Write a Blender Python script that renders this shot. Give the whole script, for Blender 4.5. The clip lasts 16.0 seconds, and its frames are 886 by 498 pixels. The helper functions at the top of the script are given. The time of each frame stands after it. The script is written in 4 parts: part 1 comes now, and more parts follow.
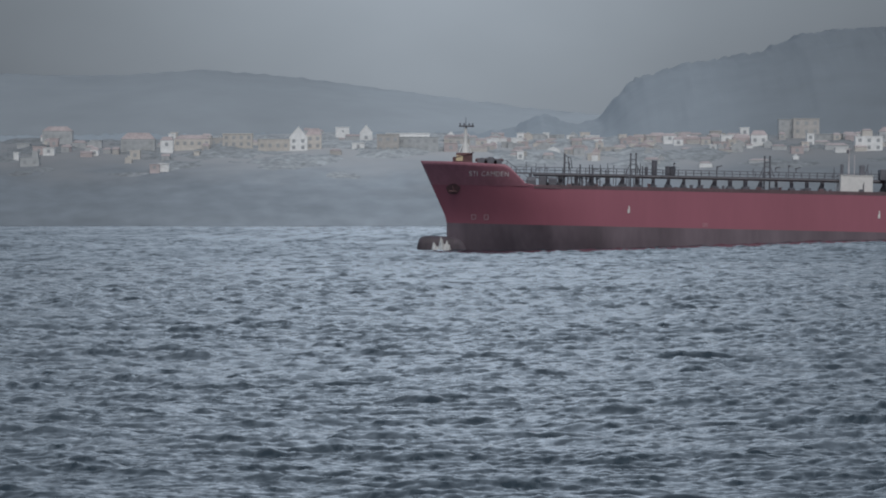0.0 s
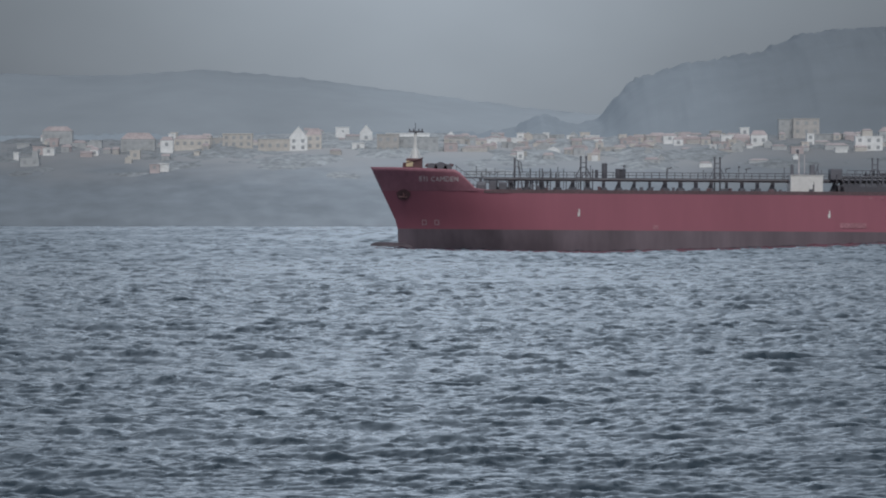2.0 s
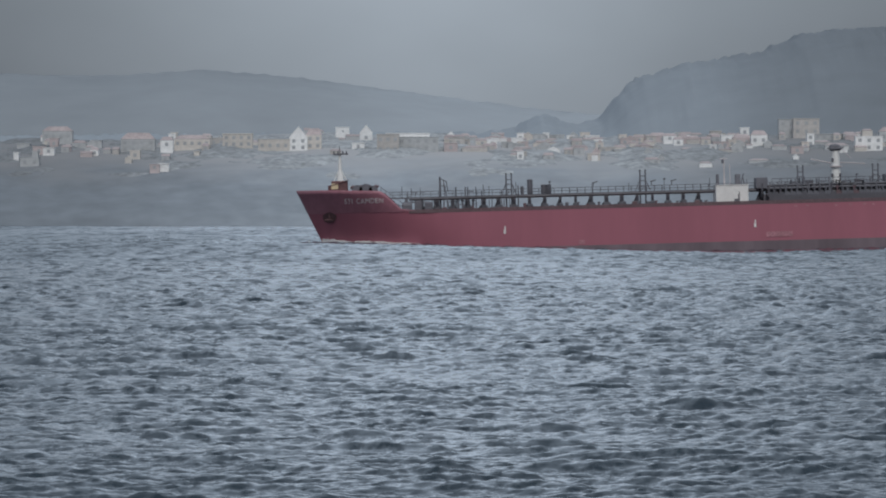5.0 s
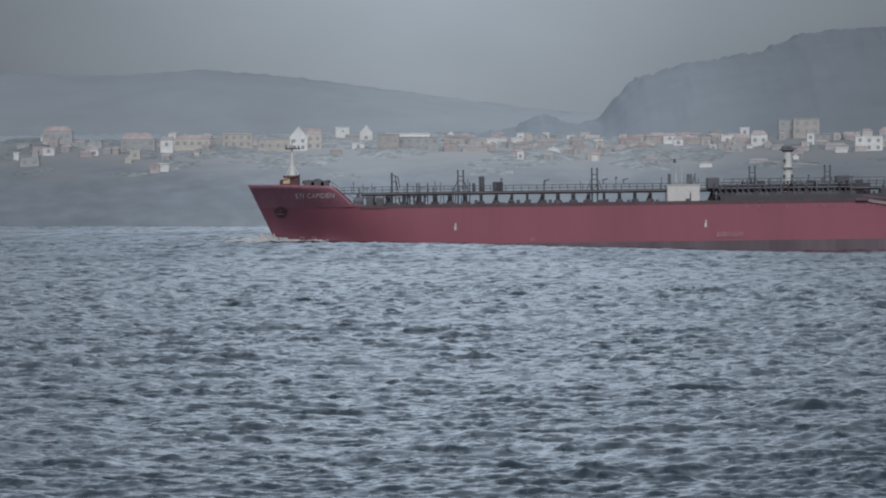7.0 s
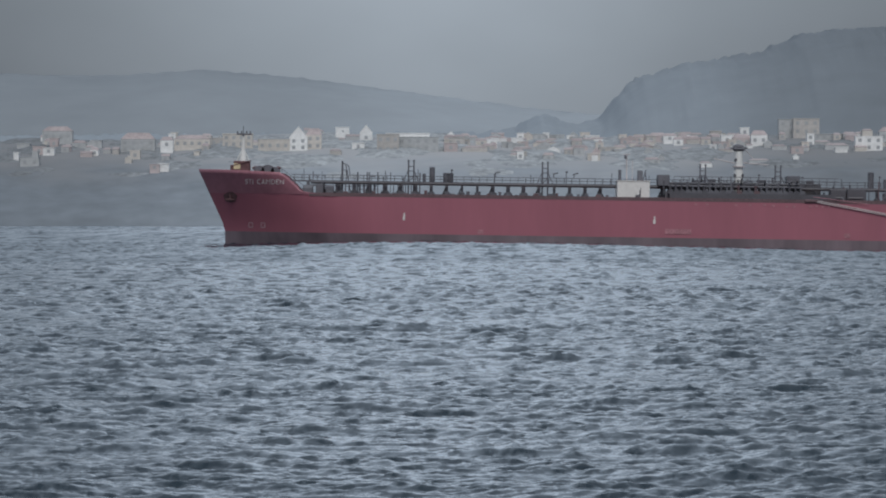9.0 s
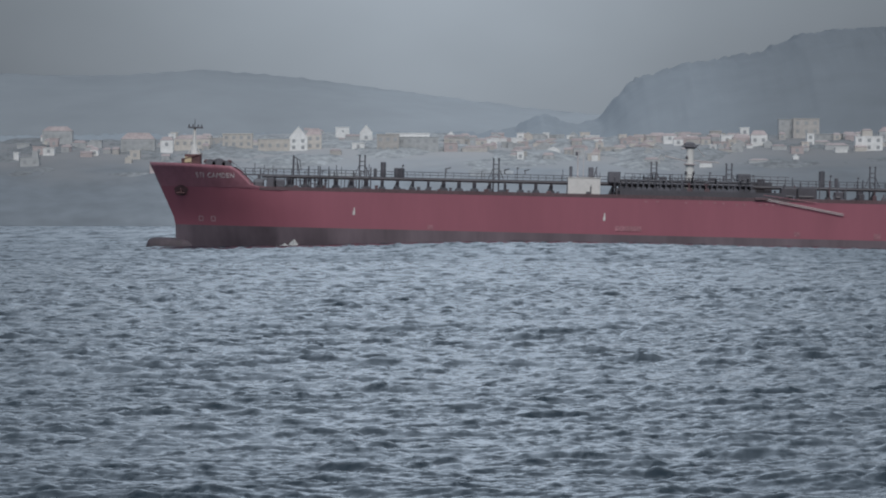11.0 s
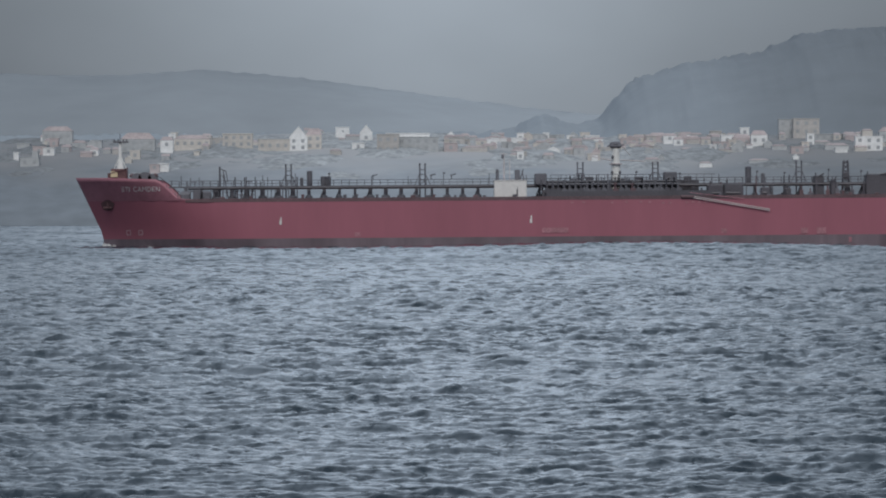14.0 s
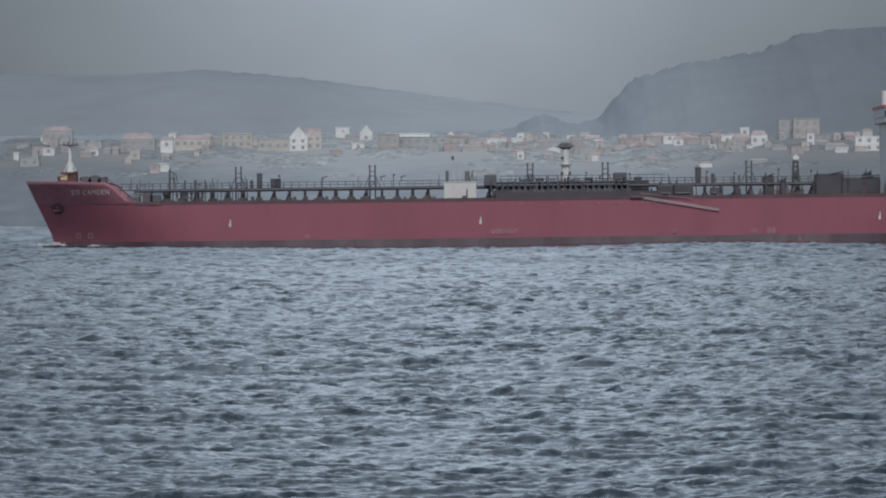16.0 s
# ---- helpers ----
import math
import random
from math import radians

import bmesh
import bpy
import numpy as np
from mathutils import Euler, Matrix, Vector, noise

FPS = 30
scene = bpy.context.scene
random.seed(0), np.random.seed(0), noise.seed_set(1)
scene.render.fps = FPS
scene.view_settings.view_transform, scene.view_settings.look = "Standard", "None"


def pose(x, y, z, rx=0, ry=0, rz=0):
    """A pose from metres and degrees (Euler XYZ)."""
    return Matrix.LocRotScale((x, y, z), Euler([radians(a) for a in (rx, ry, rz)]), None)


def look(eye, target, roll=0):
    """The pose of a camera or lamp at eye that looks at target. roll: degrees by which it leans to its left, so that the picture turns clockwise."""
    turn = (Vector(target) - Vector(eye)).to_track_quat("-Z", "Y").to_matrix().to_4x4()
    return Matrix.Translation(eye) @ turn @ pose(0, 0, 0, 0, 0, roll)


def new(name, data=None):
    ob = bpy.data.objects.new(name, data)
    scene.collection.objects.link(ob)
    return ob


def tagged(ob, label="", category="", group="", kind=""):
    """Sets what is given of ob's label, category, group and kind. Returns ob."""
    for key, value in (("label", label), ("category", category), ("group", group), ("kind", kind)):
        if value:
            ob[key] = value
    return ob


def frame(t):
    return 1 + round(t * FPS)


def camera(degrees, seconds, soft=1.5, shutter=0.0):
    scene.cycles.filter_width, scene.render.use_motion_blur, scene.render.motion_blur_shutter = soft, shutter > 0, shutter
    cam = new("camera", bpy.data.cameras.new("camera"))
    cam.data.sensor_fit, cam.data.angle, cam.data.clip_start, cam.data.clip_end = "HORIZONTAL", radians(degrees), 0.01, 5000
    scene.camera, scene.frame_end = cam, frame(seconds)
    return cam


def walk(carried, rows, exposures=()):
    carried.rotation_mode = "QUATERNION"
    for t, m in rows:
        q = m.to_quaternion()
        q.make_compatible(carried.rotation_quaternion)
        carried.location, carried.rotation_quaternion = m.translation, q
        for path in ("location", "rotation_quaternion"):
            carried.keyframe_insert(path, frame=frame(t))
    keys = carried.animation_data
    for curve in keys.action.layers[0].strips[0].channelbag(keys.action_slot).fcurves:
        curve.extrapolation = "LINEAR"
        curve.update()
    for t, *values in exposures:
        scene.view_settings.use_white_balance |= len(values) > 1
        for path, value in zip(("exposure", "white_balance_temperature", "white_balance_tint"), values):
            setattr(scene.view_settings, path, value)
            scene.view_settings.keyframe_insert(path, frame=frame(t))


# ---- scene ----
cam = camera(8.965, 16.0, soft=2.0)
EYE = (0.0, 0.0, 5.75)
DOWN = 0.367  # degrees below the horizon
walk(cam, [(0.0, pose(*EYE, 90 - DOWN, 0, 0)), (16.0, pose(*EYE, 90 - DOWN, 0, 0))],
     exposures=[(0.0, -0.1), (1.5, -0.04), (3.0, 0.0), (16.0, 0.0)])

# ------------------------------------------------------------------ light
SUN_ELEV, SUN_AZ = 49.0, 176.0   # soft light through cloud, from behind the eye


def make_world():
    w = bpy.data.worlds.new("overcast_sky")
    scene.world = w
    w.use_nodes = True
    nt = w.node_tree
    nt.nodes.clear()
    n, l = nt.nodes.new, nt.links.new
    out = n("ShaderNodeOutputWorld")
    mix = n("ShaderNodeMixShader")
    sky = n("ShaderNodeTexSky")
    sky.sky_type, sky.sun_disc = "NISHITA", False
    sky.sun_elevation, sky.sun_rotation = radians(SUN_ELEV), radians(SUN_AZ)
    sky.dust_density, sky.air_density = 5.0, 1.0
    clear = n("ShaderNodeBackground")
    clear.inputs["Strength"].default_value = 0.06
    l(sky.outputs[0], clear.inputs["Color"])
    # cloud layer: dull within view, set about twice as bright just above it to light sea and land
    tc = n("ShaderNodeTexCoord")
    sep = n("ShaderNodeSeparateXYZ")
    l(tc.outputs["Generated"], sep.inputs[0])
    ramp = n("ShaderNodeValToRGB")
    l(sep.outputs["Z"], ramp.inputs[0])
    e = ramp.color_ramp.elements
    e[0].position, e[0].color = 0.0, (0.222, 0.252, 0.288, 1)
    e[1].position, e[1].color = 1.0, (0.44, 0.53, 0.64, 1)
    for p, c in ((0.02, (0.230, 0.262, 0.299)), (0.045, (0.272, 0.312, 0.356)), (0.08, (0.49, 0.58, 0.698)), (0.18, (0.515, 0.615, 0.74)), (0.35, (0.448, 0.538, 0.653))):
        k = e.new(p)
        k.color = (*c, 1)
    noi = n("ShaderNodeTexNoise")
    noi.inputs["Scale"].default_value = 9.0
    noi.inputs["Detail"].default_value = 5.0
    noi.inputs["Roughness"].default_value = 0.5
    mp = n("ShaderNodeMapping")
    mp.inputs["Location"].default_value = (3.42, 0.0, 0.3)
    mp.inputs["Scale"].default_value = (1.0, 1.0, 1.6)
    l(tc.outputs["Generated"], mp.inputs[0])
    l(mp.outputs[0], noi.inputs["Vector"])
    rr = n("ShaderNodeMapRange")
    rr.inputs["From Min"].default_value, rr.inputs["From Max"].default_value = 0.3, 0.7
    rr.inputs["To Min"].default_value, rr.inputs["To Max"].default_value = 0.84, 1.1
    l(noi.outputs[0], rr.inputs[0])
    mul = n("ShaderNodeMix")
    mul.data_type, mul.blend_type = "RGBA", "MULTIPLY"
    mul.inputs[0].default_value = 1.0
    l(ramp.outputs[0], mul.inputs[6])
    l(rr.outputs[0], mul.inputs[7])
    # sky made lighter straight ahead over the town, standing for the lens's edge falloff
    ax = n("ShaderNodeMath")
    ax.operation = "ABSOLUTE"
    l(sep.outputs["X"], ax.inputs[0])
    thin = n("ShaderNodeMapRange")
    thin.interpolation_type = "SMOOTHSTEP"
    thin.inputs["From Min"].default_value, thin.inputs["From Max"].default_value = 0.0, 0.09
    thin.inputs["To Min"].default_value, thin.inputs["To Max"].default_value = 1.32, 0.70
    l(ax.outputs[0], thin.inputs[0])
    mul2 = n("ShaderNodeMix")
    mul2.data_type, mul2.blend_type = "RGBA", "MULTIPLY"
    mul2.inputs[0].default_value = 1.0
    l(mul.outputs[2], mul2.inputs[6])
    l(thin.outputs[0], mul2.inputs[7])
    cloud = n("ShaderNodeBackground")
    cloud.inputs["Strength"].default_value = 1.0
    l(mul2.outputs[2], cloud.inputs["Color"])
    mix.inputs[0].default_value = 0.93
    l(clear.outputs[0], mix.inputs[1])
    l(cloud.outputs[0], mix.inputs[2])
    l(mix.outputs[0], out.inputs["Surface"])


make_world()
sun = new("sun", bpy.data.lights.new("sun", "SUN"))
sun.data.energy, sun.data.angle, sun.data.color = 1.5, radians(25), (1.0, 0.96, 0.9)
sun.matrix_basis = look((8, -121, 140), (0, 0, 0))


# ------------------------------------------------------------------ materials
def surface(name, color, rough=0.7, metal=0.0, grain=2.0, amount=0.25, stain=0.2, big=0.15, bump=0.1, random_tone=0.0, streak=False):
    """Two scales of tone variation (grain and stains) and fine relief over one base colour."""
    m = bpy.data.materials.new(name)
    m.use_nodes = True
    nt = m.node_tree
    n, l = nt.nodes.new, nt.links.new
    b = nt.nodes["Principled BSDF"]
    b.inputs["Metallic"].default_value = metal
    b.inputs["Specular IOR Level"].default_value = 0.1 if rough > 0.88 else 0.5
    tc = n("ShaderNodeTexCoord")
    mp = n("ShaderNodeMapping")
    if streak:
        mp.inputs["Scale"].default_value = (1.0, 1.0, 0.18)
    l(tc.outputs["Object"], mp.inputs[0])
    fine = n("ShaderNodeTexNoise")
    fine.inputs["Scale"].default_value, fine.inputs["Detail"].default_value = grain, 6
    l(mp.outputs[0], fine.inputs["Vector"])
    wide = n("ShaderNodeTexNoise")
    wide.inputs["Scale"].default_value, wide.inputs["Detail"].default_value = big, 4
    l(mp.outputs[0], wide.inputs["Vector"])
    a = n("ShaderNodeMapRange")
    a.inputs["From Min"].default_value, a.inputs["From Max"].default_value = 0.3, 0.7
    a.inputs["To Min"].default_value, a.inputs["To Max"].default_value = 1 - amount, 1 + amount
    l(fine.outputs[0], a.inputs[0])
    c = n("ShaderNodeMapRange")
    c.inputs["From Min"].default_value, c.inputs["From Max"].default_value = 0.3, 0.7
    c.inputs["To Min"].default_value, c.inputs["To Max"].default_value = 1 - stain, 1 + stain
    l(wide.outputs[0], c.inputs[0])
    mu = n("ShaderNodeMath")
    mu.operation = "MULTIPLY"
    l(a.outputs[0], mu.inputs[0])
    l(c.outputs[0], mu.inputs[1])
    tone = mu.outputs[0]
    if random_tone:
        info = n("ShaderNodeObjectInfo")
        r = n("ShaderNodeMapRange")
        r.inputs["To Min"].default_value, r.inputs["To Max"].default_value = 1 - random_tone, 1 + random_tone
        l(info.outputs["Random"], r.inputs[0])
        m2 = n("ShaderNodeMath")
        m2.operation = "MULTIPLY"
        l(tone, m2.inputs[0])
        l(r.outputs[0], m2.inputs[1])
        tone = m2.outputs[0]
    mx = n("ShaderNodeMix")
    mx.data_type, mx.blend_type = "RGBA", "MULTIPLY"
    mx.inputs[0].default_value = 1.0
    mx.inputs[6].default_value = (*color, 1)
    l(tone, mx.inputs[7])
    l(mx.outputs[2], b.inputs["Base Color"])
    ro = n("ShaderNodeMapRange")
    ro.inputs["To Min"].default_value, ro.inputs["To Max"].default_value = max(0.05, rough - 0.12), min(1, rough + 0.12)
    l(fine.outputs[0], ro.inputs[0])
    l(ro.outputs[0], b.inputs["Roughness"])
    bp = n("ShaderNodeBump")
    bp.inputs["Strength"].default_value = bump
    bp.inputs["Distance"].default_value = 0.05
    l(fine.outputs[0], bp.inputs["Height"])
    l(bp.outputs[0], b.inputs["Normal"])
    return m


def water_material(name, across, along, tilt, lean, rough):
    """Sea water with steep small faces tilted towards the camera; across and along: the size of a ripple group in
    metres, set to fit the view.
    """
    m = bpy.data.materials.new(name)
    m.use_nodes = True
    nt = m.node_tree
    n, l = nt.nodes.new, nt.links.new
    b = nt.nodes["Principled BSDF"]
    b.inputs["IOR"].default_value = 1.333
    b.inputs["Roughness"].default_value = rough
    tc = n("ShaderNodeTexCoord")

    def field(sx, sy, detail, shift):
        mp, noi = n("ShaderNodeMapping"), n("ShaderNodeTexNoise")
        mp.inputs["Scale"].default_value = (1 / sx, 1 / sy, 1.0)
        mp.inputs["Location"].default_value = (shift, shift * 2, 0)
        l(tc.outputs["Object"], mp.inputs[0])
        noi.inputs["Scale"].default_value, noi.inputs["Detail"].default_value = 1.0, detail + 2
        noi.inputs["Roughness"].default_value = 0.68
        l(mp.outputs[0], noi.inputs["Vector"])
        return noi

    def remap(sock, f0, f1, t0, t1, smooth=False):
        r = n("ShaderNodeMapRange")
        if smooth:
            r.interpolation_type = "SMOOTHSTEP"
        for key, val in (("From Min", f0), ("From Max", f1), ("To Min", t0), ("To Max", t1)):
            r.inputs[key].default_value = val
        l(sock, r.inputs[0])
        return r.outputs[0]

    def calc(op, p, q):
        k = n("ShaderNodeMath")
        k.operation = op
        for i, v in enumerate((p, q)):
            if isinstance(v, (int, float)):
                k.inputs[i].default_value = v
            else:
                l(v, k.inputs[i])
        return k.outputs[0]

    wide = field(20, 30, 3, 0.0)
    mx = n("ShaderNodeMix")
    mx.data_type = "RGBA"
    mx.inputs[6].default_value = (0.012, 0.022, 0.033, 1)
    mx.inputs[7].default_value = (0.017, 0.030, 0.041, 1)
    l(wide.outputs[0], mx.inputs[0])
    l(mx.outputs[2], b.inputs["Base Color"])
    fine, patch = field(across, along, 3, 3.1), field(across * 9, along * 5, 2, 7.7)
    lively = remap(patch.outputs[0], 0.35, 0.65, 0.7, 1.3)
    front = calc("MULTIPLY", remap(fine.outputs[0], 0.48, 0.70, -lean, -tilt, True), lively)
    back = remap(fine.outputs[0], 0.30, 0.50, 0.05 - lean * 0.4, 0.0)
    sep = n("ShaderNodeSeparateXYZ")
    l(fine.outputs["Color"], sep.inputs[0])
    side = remap(sep.outputs["Y"], 0.3, 0.7, -0.12, 0.12)
    comb, geo, add, nor = n("ShaderNodeCombineXYZ"), n("ShaderNodeNewGeometry"), n("ShaderNodeVectorMath"), n("ShaderNodeVectorMath")
    l(side, comb.inputs[0])
    l(calc("ADD", front, back), comb.inputs[1])
    add.operation, nor.operation = "ADD", "NORMALIZE"
    l(geo.outputs["Normal"], add.inputs[0])
    l(comb.outputs[0], add.inputs[1])
    l(add.outputs[0], nor.inputs[0])
    l(nor.outputs[0], b.inputs["Normal"])
    return m


M = {}
# hull, bow and deck gear colours greyed to stand for haze
M["hull"] = surface("weathered_hazed_hull_paint", (0.338, 0.115, 0.155), 0.55, grain=0.9, amount=0.03, stain=0.07, big=0.12, bump=0.05, streak=True)
M["boot"] = surface("dark_bottom_paint", (0.16, 0.122, 0.143), 0.6, grain=1.2, amount=0.1, stain=0.25, big=0.2, streak=True)
# bottom paint again, darkened for the bulb's shade as well as for wet
M["wet"] = surface("wet_shaded_bottom_paint", (0.075, 0.06, 0.075), 0.7, grain=1.2, amount=0.15, stain=0.3, big=0.3)
M["bulwark"] = surface("red_bow_paint", (0.35, 0.15, 0.19), 0.55, grain=1.0, amount=0.1, stain=0.14)
M["deck"] = surface("red_brown_deck_paint", (0.13, 0.065, 0.07), 0.7)
M["gear"] = surface("dark_grey_deck_gear", (0.122, 0.122, 0.142), 0.6, grain=3.0, amount=0.14)
M["gear_red"] = surface("oxide_red_deck_gear", (0.13, 0.082, 0.092), 0.6, grain=3.0)
M["pipe"] = surface("dull_pipe_paint", (0.088, 0.085, 0.10), 0.5, grain=4.0, amount=0.14)
M["white"] = surface("white_ship_paint", (0.72, 0.72, 0.71), 0.45, grain=1.5, amount=0.06, stain=0.08)
M["cream"] = surface("cream_mast_paint", (0.62, 0.52, 0.34), 0.5, grain=1.5, amount=0.1)
M["mark"] = surface("white_mark_paint", (0.75, 0.73, 0.72), 0.6, grain=3, amount=0.15)
M["mark_faint"] = surface("worn_pale_mark_paint", (0.385, 0.175, 0.21), 0.6, grain=3, amount=0.25)
M["sign"] = surface("worn_white_sign_paint", (0.52, 0.36, 0.38), 0.6, grain=3, amount=0.25)
M["name"] = surface("dull_white_lettering", (0.78, 0.74, 0.74), 0.6, grain=3, amount=0.2)
M["ladder"] = surface("pale_grey_ladder_metal", (0.50, 0.45, 0.46), 0.5, grain=3, amount=0.15)
M["glass"] = surface("dark_window_glass", (0.03, 0.035, 0.04), 0.12, grain=1, amount=0.05, stain=0.05, bump=0.0)
M["orange"] = surface("red_band", (0.5, 0.15, 0.16), 0.5)
M["foam"] = surface("white_sea_foam", (0.47, 0.48, 0.49), 0.9, grain=2.5, amount=0.15, stain=0.1, big=0.4, bump=0.6)
# slope colour is greyed and blued to stand for the haze before it
M["land"] = surface("hazed_heath", (0.192, 0.217, 0.246), 0.95, grain=0.08, amount=0.12, stain=0.12, big=0.012, bump=0.3)


def haze_upslope(m, pale):
    """Puts haze into the slope's colour: blends it to pale farther up among the houses, with a ragged edge."""
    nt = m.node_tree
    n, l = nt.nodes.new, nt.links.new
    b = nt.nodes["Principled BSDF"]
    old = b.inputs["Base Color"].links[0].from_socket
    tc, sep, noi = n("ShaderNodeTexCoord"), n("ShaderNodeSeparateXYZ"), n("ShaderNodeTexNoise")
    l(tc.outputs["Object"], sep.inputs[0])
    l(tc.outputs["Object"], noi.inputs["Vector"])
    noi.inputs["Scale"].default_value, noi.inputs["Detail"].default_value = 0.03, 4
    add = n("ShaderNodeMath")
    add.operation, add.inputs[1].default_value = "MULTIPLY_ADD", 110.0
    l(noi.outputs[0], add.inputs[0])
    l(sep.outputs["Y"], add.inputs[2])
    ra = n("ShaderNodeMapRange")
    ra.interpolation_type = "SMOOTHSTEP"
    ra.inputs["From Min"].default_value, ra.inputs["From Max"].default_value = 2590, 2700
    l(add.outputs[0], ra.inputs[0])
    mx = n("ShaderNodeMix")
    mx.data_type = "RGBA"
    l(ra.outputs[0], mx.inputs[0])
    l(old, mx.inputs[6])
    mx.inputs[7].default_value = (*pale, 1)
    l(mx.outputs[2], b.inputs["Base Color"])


haze_upslope(M["land"], (0.272, 0.279, 0.293))


def haze_across(m, points, ragged=12.0):
    """Puts haze and lens edge falloff into the base colour: a factor over the place from west to east."""
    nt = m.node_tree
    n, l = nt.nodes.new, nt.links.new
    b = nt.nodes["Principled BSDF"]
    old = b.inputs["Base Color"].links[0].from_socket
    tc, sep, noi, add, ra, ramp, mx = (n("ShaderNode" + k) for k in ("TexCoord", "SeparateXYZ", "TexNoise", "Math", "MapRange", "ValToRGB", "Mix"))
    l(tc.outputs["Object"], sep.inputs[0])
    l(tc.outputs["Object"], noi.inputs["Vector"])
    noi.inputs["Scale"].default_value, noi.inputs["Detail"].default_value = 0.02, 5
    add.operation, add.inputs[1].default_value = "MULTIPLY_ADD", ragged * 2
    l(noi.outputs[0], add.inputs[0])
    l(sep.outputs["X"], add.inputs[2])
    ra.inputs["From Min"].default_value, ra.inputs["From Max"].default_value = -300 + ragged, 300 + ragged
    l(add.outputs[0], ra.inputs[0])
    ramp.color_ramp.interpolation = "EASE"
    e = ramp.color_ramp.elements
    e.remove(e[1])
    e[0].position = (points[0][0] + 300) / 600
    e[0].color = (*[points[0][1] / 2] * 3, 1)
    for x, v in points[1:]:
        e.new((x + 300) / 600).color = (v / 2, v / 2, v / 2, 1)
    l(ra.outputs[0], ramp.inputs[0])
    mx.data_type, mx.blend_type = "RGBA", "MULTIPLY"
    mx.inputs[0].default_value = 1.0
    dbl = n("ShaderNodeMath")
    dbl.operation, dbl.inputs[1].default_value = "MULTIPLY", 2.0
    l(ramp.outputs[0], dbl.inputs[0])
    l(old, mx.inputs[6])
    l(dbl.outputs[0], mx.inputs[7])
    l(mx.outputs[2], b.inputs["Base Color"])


# hill colours paled and blued to carry the haze of distance
M["hill"] = surface("haze_blued_hillside", (0.188, 0.213, 0.240), 0.95, grain=0.05, amount=0.04, stain=0.035, big=0.008, bump=0.3)
M["far_hill"] = surface("haze_paled_hillside", (0.268, 0.297, 0.328), 0.95, grain=0.03, amount=0.04, stain=0.05, big=0.006, bump=0.2)
# shrub colour lifted towards the grey that haze would give it
M["shrub"] = surface("hazed_shrub", (0.232, 0.248, 0.264), 0.9, grain=0.4, amount=0.25)
# painted haze: palest near mid-view, darker towards the sides
haze_across(M["land"], ((-210, 0.86), (-20, 1.5), (60, 1.42), (190, 0.84)))
haze_across(M["shrub"], ((-210, 0.84), (-20, 1.46), (60, 1.4), (190, 0.82)))
haze_across(M["hill"], ((80, 1.55), (140, 1.34), (200, 1.04), (290, 0.86)))
haze_across(M["far_hill"], ((-290, 0.91), (-150, 1.01), (0, 1.22), (120, 1.26)))
# wall colours drawn towards one grey, so that haze is in the paint
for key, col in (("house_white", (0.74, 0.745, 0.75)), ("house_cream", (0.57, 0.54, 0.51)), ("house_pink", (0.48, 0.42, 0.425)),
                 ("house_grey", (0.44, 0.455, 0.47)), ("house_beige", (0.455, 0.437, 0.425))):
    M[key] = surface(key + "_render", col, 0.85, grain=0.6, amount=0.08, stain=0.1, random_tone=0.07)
# roofs and panes paled close to the walls, again for haze
M["roof_tile"] = surface("haze_paled_clay_roof", (0.40, 0.345, 0.35), 0.85, grain=1.0, amount=0.15, random_tone=0.12)
M["house_glass"] = surface("haze_paled_window_glass", (0.36, 0.375, 0.395), 0.5, grain=1, amount=0.1)
# ripple groups are stretched with distance to fit the camera's view
WATER = ["water_shore", "water_close", "water_mid", "water_off", "water_out", "water_ship", "water_far"]
for key, across, along, tilt, lean, rough in zip(WATER, (0.44, 0.6, 0.95, 1.4, 2.0, 2.6, 4.5), (0.65, 1.1, 2.5, 6.0, 13.0, 26.0, 110.0),
                                           (0.23, 0.25, 0.28, 0.28, 0.28, 0.29, 0.26), (0.0, 0.0, 0.0, 0.01, 0.03, 0.09, 0.08), (0.06, 0.06, 0.07, 0.08, 0.09, 0.1, 0.11)):
    M[key] = water_material(key, across, along, tilt, lean, rough)


# ------------------------------------------------------------------ mesh tools
def part(name, bm, material, parent=None, label="", smooth=False):
    me = bpy.data.meshes.new(name)
    bmesh.ops.recalc_face_normals(bm, faces=bm.faces[:])
    bm.to_mesh(me)
    bm.free()
    for s in (material if isinstance(material, (list, tuple)) else [material]):
        me.materials.append(M[s])
    if smooth:
        me.shade_smooth()
    ob = new(name, me)
    ob.parent = parent
    if label:
        tagged(ob, label)
    return ob


def box(bm, x0, x1, y0, y1, z0, z1, bevel=0.0):
    r = bmesh.ops.create_cube(bm, size=1)["verts"]
    bmesh.ops.scale(bm, vec=(x1 - x0, y1 - y0, z1 - z0), verts=r)
    bmesh.ops.translate(bm, vec=((x0 + x1) / 2, (y0 + y1) / 2, (z0 + z1) / 2), verts=r)
    if bevel:
        es = list({e for v in r for e in v.link_edges})
        bmesh.ops.bevel(bm, geom=es, offset=bevel, segments=1, affect="EDGES")
    return bm


def rod(bm, a, b, r, r2=None, seg=8):
    a, b = Vector(a), Vector(b)
    d = b - a
    m = Matrix.Translation((a + b) / 2) @ d.to_track_quat("Z", "Y").to_matrix().to_4x4()
    bmesh.ops.create_cone(bm, cap_ends=True, segments=seg, radius1=r, radius2=r if r2 is None else r2, depth=d.length, matrix=m)
    return bm


